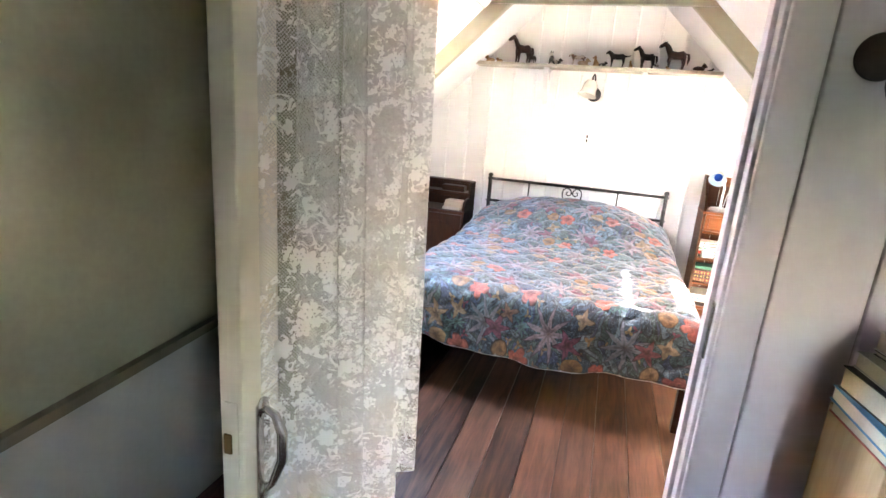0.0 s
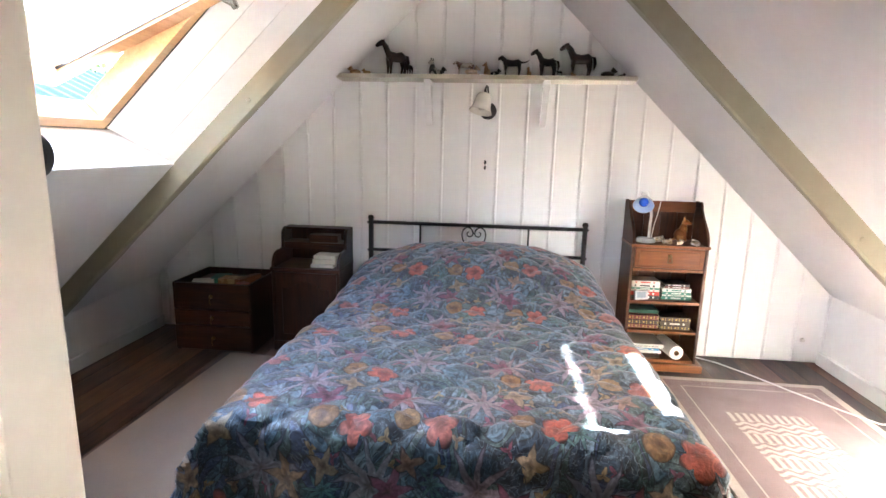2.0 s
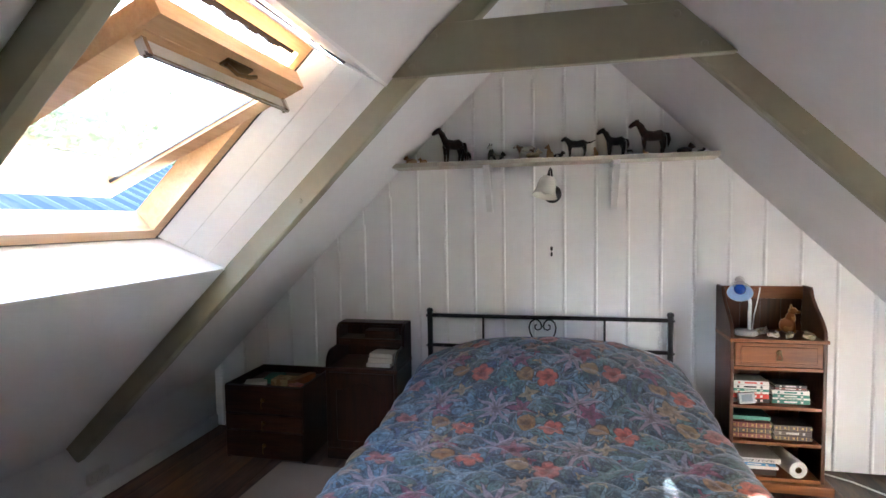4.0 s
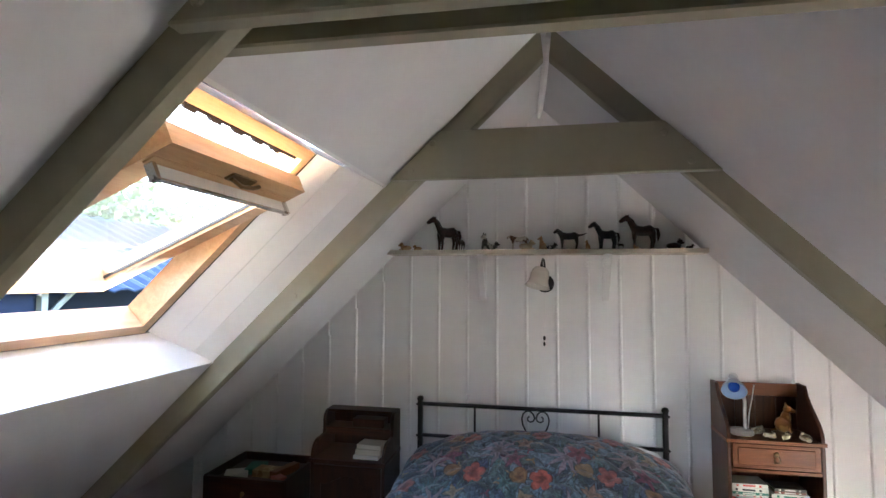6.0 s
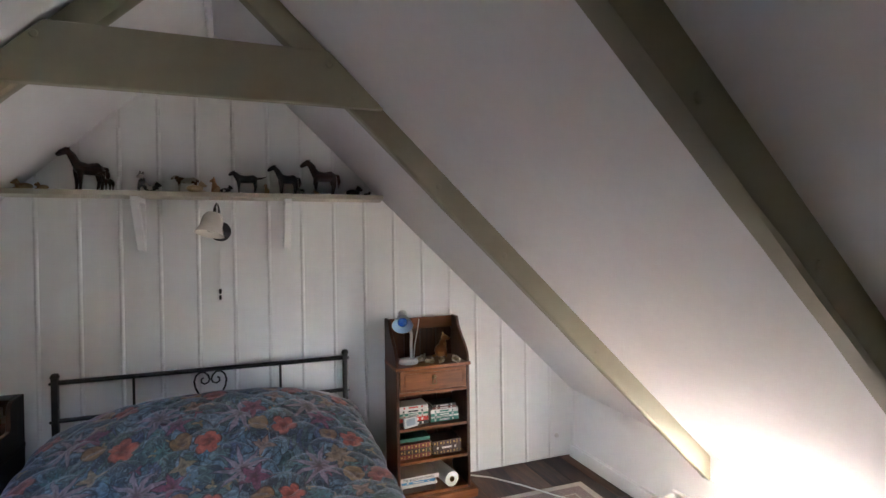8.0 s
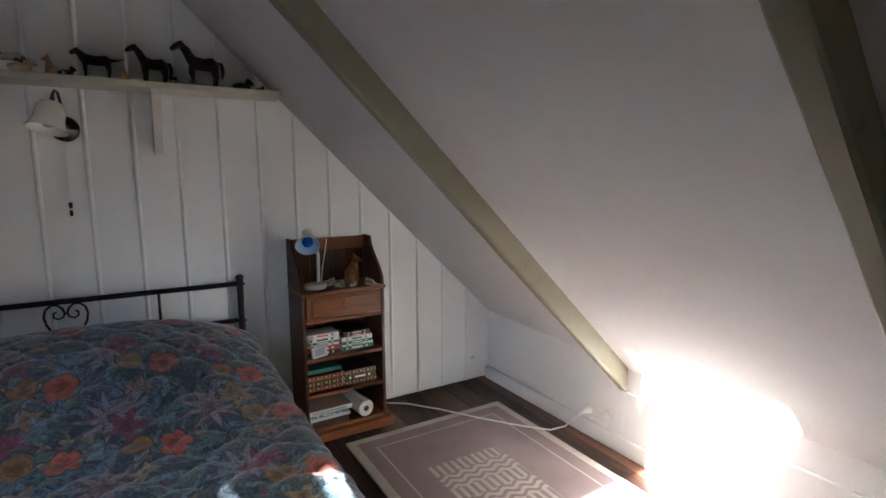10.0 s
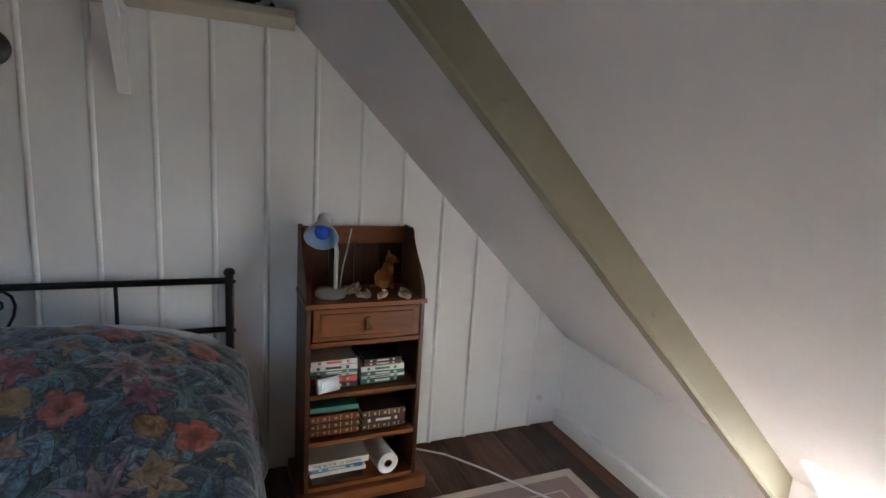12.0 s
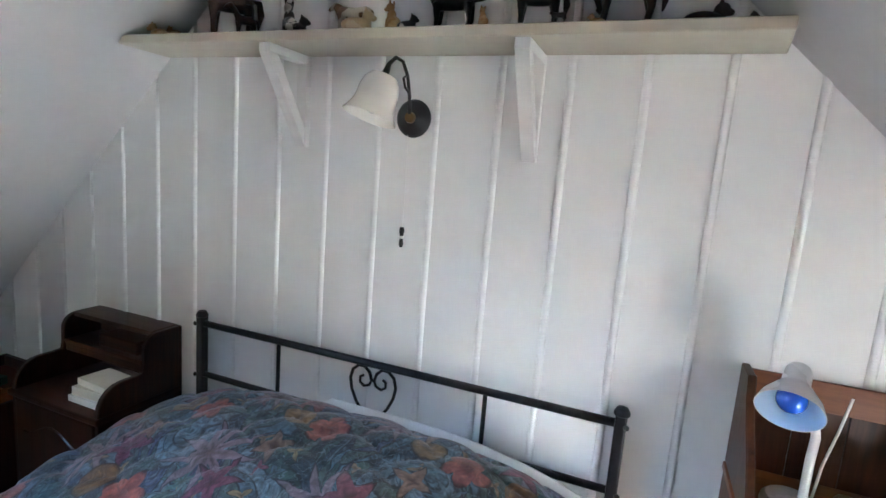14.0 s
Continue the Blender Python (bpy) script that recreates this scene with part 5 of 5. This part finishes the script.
pile(0.31, -0.15, 0.4485, [(CG, (0.18, 0.12, 0.022), 0, "green paperback lying in a pile", CW), (CW, (0.18, 0.12, 0.010), 1, "white paperback lying in a pile", CG), (CG, (0.175, 0.12, 0.016), 0, "green paperback lying in a pile", CW), (CW, (0.175, 0.12, 0.022), -1, "pale paperback lying in a pile", CG), (CRB, (0.15, 0.11, 0.012), 0, "maroon paperback lying in a pile", CW), (CK, (0.15, 0.11, 0.014), 1, "black paperback lying in a pile", CW)], g1)
g2 = "old bound volumes"
pile(0.12, -0.155, 0.2565, [(CRB, (0.19, 0.13, 0.026), 0, "maroon bound volume with gilt spine", GOLD), (CBR, (0.19, 0.13, 0.028), 0, "brown bound volume with gilt spine", GOLD), (CRB, (0.19, 0.13, 0.030), 0, "maroon bound volume with gilt spine", GOLD), (CBR, (0.05, 0.10, 0.012), 0, "thin brown volume in a pile", None), (CG, (0.185, 0.13, 0.020), 0, "dark green bound volume", None)], g2)
pile(0.318, -0.155, 0.2565, [(CBR, (0.18, 0.13, 0.024), 0, "brown bound volume with gilt spine", GOLD), (CBR, (0.18, 0.13, 0.026), 0, "brown bound volume with gilt spine", CW), (CBR, (0.18, 0.13, 0.028), 0, "brown bound volume with gilt spine", GOLD)], g2)
g3 = "large books on the lowest shelf"
pile(0.135, -0.142, 0.0685, [(CBR, (0.20, 0.2, 0.03), 0, "brown book lying on the lower shelf", None), (CW, (0.22, 0.2, 0.018), 1, "white large book lying in a pile", None), (CB, (0.20, 0.2, 0.014), -2, "pale blue large book lying in a pile", CW), (CW, (0.24, 0.2, 0.026), 1, "white large book with dark lettering", None)], g3)
tx = bpy.data.curves.new("lettering", "FONT")
tx.body, tx.size, tx.extrude = "THE BOOK OF KNIVES", 0.019, 0.0004
words = new("lettering", tx)
tx.materials.append(CK)
words.matrix_world = pose(OX + 0.035, OY - 0.2445, 0.138, 90, 0, 1)
tagged(words, "dark printed title on the large white book", "lettering")
roll = thing("paper_roll", pose(OX + 0.335, OY - 0.255, 0.114, -90, 0, 8), "white paper roll lying on the lowest shelf", "paper roll")
bm = B()
lathe(bm, [(0.017, 0.0), (0.042, 0.0), (0.045, 0.003), (0.045, 0.22), (0.017, 0.22), (0.017, 0.0)], 28)
part("paper", bm, SHEET, roll, "", True)
bm = B()
lathe(bm, [(0.0165, 0.001), (0.0165, 0.219), (0.014, 0.219), (0.014, 0.001)], 20)
part("core", bm, TAN, roll, "brown cardboard core")
clock = thing("travel_clock", pose(OX + 0.09, OY - 0.238, 0.449, -12, 0, 18), "small silver travel clock leaning on books", "clock")
pbox("case", paint("clock_grey", (0.42, 0.43, 0.43), 0.42), clock, -0.045, 0.045, -0.01, 0.01, 0, 0.058, 0.004)
pbox("dial", cloth("dial_grey", (0.25, 0.30, 0.33), 0.2), clock, -0.033, 0.027, -0.0125, -0.0105, 0.012, 0.048, 0.001)

# desk lamp on top of the bookcase
dl = thing("desk_lamp", Matrix.Translation((1.068, -0.185, 0.8035)), "pale enamel desk lamp with a blue bulb", "desk lamp")
bm = B()
lathe(bm, [(0.0, 0.0), (0.056, 0.0), (0.058, 0.006), (0.056, 0.018), (0.048, 0.026), (0.012, 0.030), (0.0, 0.031)], 32)
part("base", bm, LAMPGREY, dl, "", True)
bm = B()
tube(bm, [(0.018, 0, 0.028), (0.018, 0, 0.12), (0.02, 0, 0.17), (0.012, 0, 0.21), (-0.015, 0.0, 0.245)], [0.009, 0.009, 0.009, 0.0085, 0.008], 10)
part("stem", bm, LAMPGREY, dl, "", True)
headm = Matrix.Translation((-0.035, -0.01, 0.262)) @ Vector((-0.22, -0.72, -0.52)).to_track_quat("Z", "Y").to_matrix().to_4x4()
bm = B()
lathe(bm, [(0.0, -0.062), (0.022, -0.060), (0.026, -0.05), (0.026, -0.016), (0.034, -0.004), (0.054, 0.028), (0.062, 0.052), (0.0605, 0.052)], 32, headm)
hd = part("head", bm, LAMPGREY, dl, "", True)
bm = B()
lathe(bm, [(0.0605, 0.0515), (0.0525, 0.028), (0.032, -0.002), (0.0, -0.004)], 32, headm)
part("reflector", bm, LAMPIN, hd, "pale blue inner reflector", True)
bm = B()
ball(bm, headm @ Vector((0, 0, 0.022)), 0.029, None, 20, 12)
part("bulb", bm, BULB, hd, "blue glass bulb", True)
bm = B()
tube(bm, [(0.085, 0.05, 0.25), (0.07, 0.04, 0.18), (0.05, 0.03, 0.10), (0.04, 0.02, 0.03), (0.045, 0.03, 0.004)], 0.003, 8)
part("cord", bm, PLASTIC, dl, "", True)

# figures and shells
m = pose(1.305, -0.11, 0.8035, 0, 0, 165)
animal("squirrel_figurine", m, "sitting", 0.125, figure_mat("brown_glaze", (0.22, 0.075, 0.022), (0.34, 0.15, 0.05), 6.0), "brown ceramic squirrel figurine on the bookcase")
SHELL = figure_mat("shell_glaze", (0.42, 0.32, 0.20), (0.60, 0.52, 0.40), 14.0)
for i, (x, y, s) in enumerate(((0.175, -0.15, 0.02), (0.215, -0.115, 0.022), (0.225, -0.22, 0.021), (0.29, -0.225, 0.02), (0.37, -0.235, 0.024))):
    bm = B()
    tube(bm, [(s * 1.3 * math.cos(0.7 * k) * (1 - k / 9), s * 0.9 * math.sin(0.7 * k) * (1 - k / 9), s * (0.55 + 0.16 * k)) for k in range(8)], [s * (0.62 - 0.07 * k) for k in range(8)], 9)
    ball(bm, (0, 0, s * 0.62), (s * 1.1, s * 0.8, s * 0.62), None, 12, 8)
    ob = solo("seashell", bm, SHELL, "small cream sea shell on the bookcase", "shell", "", True, "sea shells")
    ob.matrix_world = pose(OX + x, OY + y, 0.8035, 0, 0, 70 * i)

# ---- bedside secretary and chest ----
ns = thing("nightstand", Matrix.Translation((-1.305, -0.024, 0)), "dark oak nightstand with stepped open top", "nightstand")
NW, ND = 0.452, 0.325


def ns_side():
    pts = [(0.0, 0.0), (0.0, 0.80), (-0.10, 0.80)]
    pts += [(-0.10 - 0.055 * math.sin(a), 0.745 + 0.055 * math.cos(a)) for a in (math.pi / 2 * k / 5 for k in range(1, 6))]
    pts += [(-0.155, 0.70), (-0.16, 0.668), (-0.19, 0.665), (-0.24, 0.665)]
    pts += [(-0.24 - 0.085 * math.sin(a), 0.575 + 0.09 * math.cos(a)) for a in (math.pi / 2 * k / 5 for k in range(1, 6))]
    pts += [(-ND, 0.0)]
    return pts


for x in (0.0, NW - 0.02):
    bm = B()
    prism(bm, ns_side(), "x", x, x + 0.02, 0.003)
    part("side", bm, OAK, ns)
pbox("back", OAK, ns, 0.02, NW - 0.02, -0.012, 0.0, 0.03, 0.80, 0.001)
pbox("top", OAKX, ns, 0.02, NW - 0.02, -0.115, -0.012, 0.785, 0.802, 0.003)
pbox("upper_shelf", OAKX, ns, 0.02, NW - 0.02, -0.155, -0.012, 0.69, 0.705, 0.003)
pbox("front_rail", OAKX, ns, 0.02, NW - 0.02, -0.15, -0.138, 0.66, 0.69, 0.003)
pbox("writing_ledge", OAKX, ns, -0.008, NW + 0.008, -ND - 0.012, -0.012, 0.545, 0.567, 0.006)
nd = pbox("door", OAK, ns, 0.022, NW - 0.022, -ND - 0.004, -ND + 0.014, 0.07, 0.535, 0.004)
bm = B()
arch = [(0.07, 0.12), (NW - 0.07, 0.12), (NW - 0.07, 0.43)] + [(NW / 2 + (NW / 2 - 0.07) * math.cos(a), 0.43 + 0.05 * abs(math.sin(a)) ** 1.5 + 0.012 * math.cos(4 * a) - 0.012) for a in (math.pi * k / 14 for k in range(1, 14))] + [(0.07, 0.43)]
prism(bm, arch, "y", -ND - 0.012, -ND - 0.0045, 0.003)
part("panel", bm, OAK, nd, "raised arched panel")
bm = B()
lathe(bm, [(0.0, 0.018), (0.008, 0.016), (0.009, 0.008), (0.005, 0.004), (0.006, 0.0)], 12, pose(NW - 0.045, -ND - 0.005, 0.32, 90))
part("knob", bm, BRASS, nd, "", True)
pbox("plinth", OAKX, ns, 0.0, NW, -ND - 0.006, 0.0, 0.0, 0.065, 0.004)
for i, (h, mt) in enumerate(((0.022, CW), (0.03, PAPER), (0.024, PAPER))):
    book_block("book", Matrix.Translation((-1.305 + 0.325 + 0.008 * i, -0.024 - 0.235 + 0.01 * i, 0.5675 + (0, 0.0225, 0.053)[i])) @ pose(0, 0, 0, 0, 0, (0, 3, -4)[i]), (0.15, 0.11, h), mt, "cream coloured book lying on the nightstand", "book", "books on the nightstand", None)
bx = solo("wooden_box", (lambda b: (box(b, -0.1, 0.1, -0.045, 0.045, 0, 0.05, None, 0.006), b)[1])(B()), OAKX, "small brown wooden box on the upper shelf", "box")
bx.matrix_world = Matrix.Translation((-1.02, -0.024 - 0.09, 0.7055))

ch = thing("chest", Matrix.Translation((-1.905, -0.05, 0)), "dark brown wooden chest with open tray top", "chest")
CWD, CDP, CHH = 0.515, 0.43, 0.475
pbox("side", OAK, ch, 0, 0.02, -CDP, 0, 0.02, CHH, 0.003)
pbox("side", OAK, ch, CWD - 0.02, CWD, -CDP, 0, 0.02, CHH, 0.003)
pbox("back", OAK, ch, 0.02, CWD - 0.02, -0.02, 0, 0.02, CHH, 0.003)
pbox("tray_bottom", OAKX, ch, 0.02, CWD - 0.02, -CDP + 0.02, -0.02, CHH - 0.06, CHH - 0.045, 0.0)
for z0, z1 in ((CHH - 0.17, CHH), (0.20, CHH - 0.175), (0.03, 0.195)):
    d = pbox("drawer", OAKX, ch, 0.004, CWD - 0.004, -CDP - 0.012, -CDP + 0.02, z0 + 0.003, z1 - 0.003, 0.004)
    bm = B()
    zc = (z0 + z1) / 2
    lathe(bm, [(0.0, 0.012), (0.01, 0.010), (0.013, 0.0)], 12, pose(CWD / 2, -CDP - 0.012, zc, 90))
    tube(bm, [(CWD / 2, -CDP - 0.022, zc), (CWD / 2 - 0.006, -CDP - 0.024, zc - 0.03), (CWD / 2, -CDP - 0.022, zc - 0.05)], 0.003, 6)
    part("pull", bm, BRASS, d, "", True)
for i, (x, y, s, mt, lab) in enumerate(((0.13, -0.3, (0.13, 0.09, 0.03), CW, "white leaflet lying in the tray"), (0.2, -0.2, (0.1, 0.14, 0.035), CG, "dark green notebook lying in the tray"), (0.30, -0.25, (0.14, 0.1, 0.04), TAN, "tan leather case lying in the tray"), (0.40, -0.22, (0.05, 0.2, 0.045), HONEY, "wooden ruler box lying in the tray"), (0.42, -0.33, (0.08, 0.06, 0.03), CPK, "small red box lying in the tray"))):
    bm = B()
    box(bm, -s[0] / 2, s[0] / 2, -s[1] / 2, s[1] / 2, 0, s[2], None, 0.004)
    ob = solo(("leaflet", "notebook", "leather_case", "ruler_box", "small_box")[i], bm, mt, lab, ("paper", "notebook", "case", "box", "box")[i])
    ob.matrix_world = pose(-1.905 + x, -0.05 + y, CHH - 0.0445, 0, 0, 25 - 14 * i)

# ---- rugs, sockets, cable ----
bm = B()
box(bm, -0.49, 0.49, -0.92, 0.92, 0, 0.011, None, 0.003)
rug = solo("rug", bm, RUG, "dusty pink wool rug with cream patterned panel", "rug")
rug.matrix_world = Matrix.Translation((1.62, -1.32, 0.001))
bm = B()
box(bm, -0.42, 0.42, -0.86, 0.86, 0, 0.011, None, 0.003)
rug2 = solo("rug", bm, RUGPLAIN, "plain beige bedside rug", "rug")
rug2.matrix_world = pose(-1.16, -1.34, 0.001, 0, 0, -2)


def socket(m, n):
    s = thing("socket", m, "white surface-mounted wall socket", "socket", "wall sockets")
    for i in range(n):
        x = i * 0.062
        pbox("box", PLASTIC, s, x - 0.03, x + 0.03, -0.028, 0, -0.03, 0.03, 0.005)
        bm = B()
        lathe(bm, [(0.02, 0.0015), (0.02, -0.004), (0.0, -0.004)], 18, pose(x, -0.0275, 0, 90))
        part("well", bm, cloth("socket_grey", (0.4, 0.39, 0.36), 0.4), s)
    return s


socket(pose(-KNEE, -1.05, 0.135, 0, 0, 90), 2)
s = socket(pose(KNEE, -1.0, 0.15, 0, 0, -90), 2)
bm = B()
tube(bm, [(2.285, -0.985, 0.15), (2.24, -0.97, 0.145), (2.17, -0.92, 0.06), (2.13, -0.85, 0.018), (2.02, -0.72, 0.016), (1.86, -0.50, 0.016), (1.75, -0.30, 0.008), (1.62, -0.13, 0.006), (1.50, -0.045, 0.007), (1.45, -0.030, 0.03)], 0.0045, 8)
c = thing("power_cable", Matrix(), "white power cable running over the rug to a socket", "cable")
part("cord", bm, PLASTIC, c, "", True)
bm = B()
tube(bm, [(2.282, -0.985, 0.15), (2.255, -0.98, 0.15), (2.235, -0.968, 0.144)], [0.02, 0.018, 0.008], 12)
part("plug", bm, PLASTIC, c, "white plug", True)
bm = B()
lathe(bm, [(0.0, 0.016), (0.012, 0.014), (0.016, 0.0)], 14, pose(2.18, -0.022, 0.16, 90))
solo("wall_stud", bm, PLASTIC, "small white plastic stud on the board wall", "stud", smooth=True)

# ---- outside ----
bm = B()
box(bm, -400, 400, -400, 400, -3.2, -2.9)
solo("ground", bm, paint("grass_ground", (0.06, 0.09, 0.03), 0.9, 0.15, 3.0), "green garden ground far below the window", "ground", "structure")
shed = thing("neighbour_shed", Matrix.Translation((-7.5, 0, -1.80)), "shed with blue corrugated roof and dark opening", "shed")
BLUE = paint("blue_corrugated_sheet", (0.007, 0.014, 0.034), 0.7, 0.12, 20, 0.1)
NAVY = paint("navy_boards", (0.004, 0.0065, 0.019), 0.8, 0.1, 30, 0.1)
for mat in (BLUE, NAVY):
    mat.node_tree.nodes["Principled BSDF"].inputs["Specular IOR Level"].default_value = 0.1
bm = B()
n = 150
for i in range(n):
    ya, yb = -7 + 21 * i / n, -7 + 21 * (i + 1) / n
    za, zb = (0.03 * math.sin(k * 2.1) for k in (i, i + 1))
    hexa(bm, [(0.9, ya, 3.25 + za), (0.9, yb, 3.25 + zb), (-2.6, yb, 4.83 + zb), (-2.6, ya, 4.83 + za), (0.9, ya, 3.22 + za), (0.9, yb, 3.22 + zb), (-2.6, yb, 4.80 + zb), (-2.6, ya, 4.80 + za)])
part("roof", bm, BLUE, shed, "blue corrugated roof")
for i in range(30):
    y = -7 + 0.7 * i
    if i >= 14:
        continue
    pbox("board", NAVY, shed, 0.5, 0.53, y + 0.005, y + 0.695, -1.1, 3.34, 0.0)
pbox("back_wall", NAVY, shed, -2.5, -2.4, -7, 14, -1.1, 4.6, 0.0)
GREYP = paint("weathered_grey_paint", (0.10, 0.10, 0.10), 0.7, 0.1, 30, 0.1)
for y in (2.85, 7.4):
    pbox("post", GREYP, shed, 0.5, 0.6, y, y + 0.1, -1.1, 3.30, 0.01)
    bm = B()
    tube(bm, [(0.55, y + 0.08, 2.75), (0.55, y + 0.30, 3.02), (0.55, y + 0.58, 3.26)], 0.045, 6)
    part("brace", bm, GREYP, shed, "pale diagonal brace")

LEAF = leaf_material("leaf", (0.045, 0.085, 0.025), (0.12, 0.16, 0.05))
BARK = paint("bark", (0.09, 0.065, 0.045), 0.9, 0.2, 30, 0.6)
rnd = random.Random(4)


def tree(x, y, h, spread):
    t = thing("tree", Matrix.Translation((x, y, -2.9)), "leafy green garden tree beyond the shed", "tree", "garden trees")
    bm = B()
    tube(bm, [(0, 0, 0), (0.05, 0.02, h * 0.3), (0.02, 0.05, h * 0.65)], [0.22, 0.16, 0.07], 9)
    tips = []
    for k in range(9):
        a = k * 2.4
        z0 = h * (0.28 + 0.035 * k)
        e = Vector((math.cos(a) * spread * 0.6, math.sin(a) * spread * 0.6, z0 + h * 0.22))
        tube(bm, [(0.03, 0.03, z0), (e.x * 0.5, e.y * 0.5, z0 + h * 0.12), e], [0.08, 0.05, 0.02], 6)
        tips.append(e)
    part("trunk", bm, BARK, t, "", True)
    pts, faces = [], []
    for k in range(7000):
        c = rnd.choice(tips)
        p = c + Vector((rnd.gauss(0, 1), rnd.gauss(0, 1), rnd.gauss(0, 0.8))) * spread * 0.24
        d = Vector((rnd.gauss(0, 1), rnd.gauss(0, 1), rnd.gauss(0, 1))).normalized()
        u = d.orthogonal().normalized() * rnd.uniform(0.10, 0.20)
        w = d.cross(u).normalized() * u.length * 0.6
        b = len(pts)
        pts += [p - u, p + w, p + u, p - w]
        faces.append((b, b + 1, b + 2, b + 3))
    me = bpy.data.meshes.new("crown")
    me.from_pydata([tuple(p) for p in pts], [], faces)
    me.materials.append(LEAF)
    ob = new("crown", me)
    ob.parent = t
    return t


first = tree(-15.0, 3.0, 8.8, 4.0)
second = tree(-15.5, 8.0, 9.2, 4.2)
third = tree(-15.0, -2.5, 8.4, 4.0)
for n, (x, y, a) in enumerate(((-14.5, -7.0, 40), (-16.0, 11.0, 100), (-14.5, 15.0, 160), (-16.5, 20.0, 220), (-15.0, -11.5, 10), (-17.0, 4.5, 75), (-17.5, 0.0, 130), (-17.0, 9.0, 300), (-17.5, -5.0, 250), (-18.0, 14.0, 20), (-16.0, -16.0, 200), (-18.0, 25.0, 90))):
    copy_thing((first, second, third)[n % 3], pose(x, y, -2.9, 0, 0, a))

# ---- pieces of the floor and of the board wall ----
floor = thing("floor", Matrix(), "worn reddish brown wooden plank floor", "floor", kind="structure")
PW = 0.142
bm = B()
box(bm, 0.001, PW - 0.0015, WALL_Y - 0.1, -0.001, -0.022, 0.0, None, 0.0015)
me = finish("plank", bm, PLANK)
n = int(2 * KNEE / PW) + 1
for i in range(n):
    ob = new("plank", me)
    ob.location = (-KNEE - 0.02 + i * PW, 0, 0)
    ob.parent = floor
wall = thing("wall_north", Matrix(), "white painted vertical board gable wall", "wall", kind="structure")
x = -0.787 - 9 * 0.1825
k = 0
while x < 2.4:
    a, b = x + 0.0015, x + 0.1825 - 0.0125
    pts = [(a, 0.012 + (0.006 if k % 5 == 0 else 0)), (b, 0.012)]
    x0, c = ridge(0.0)
    tops = [(xx, c - 0.97 * abs(xx - x0) + 0.06) for xx in ((b, x0, a) if a < x0 < b else (b, a))]
    if min(t[1] for t in tops) > 0.1:
        bm = B()
        prism(bm, pts + tops, "y", -0.022, 0.003, 0.0012)
        part("board", bm, BOARD, wall)
        bm = B()
        tube(bm, [(b + 0.007, -0.0205, 0.012), (b + 0.007, -0.0205, min(t[1] for t in tops))], 0.0108, 10)
        part("bead", bm, BOARD, wall, "", True)
    x += 0.1825
    k += 1
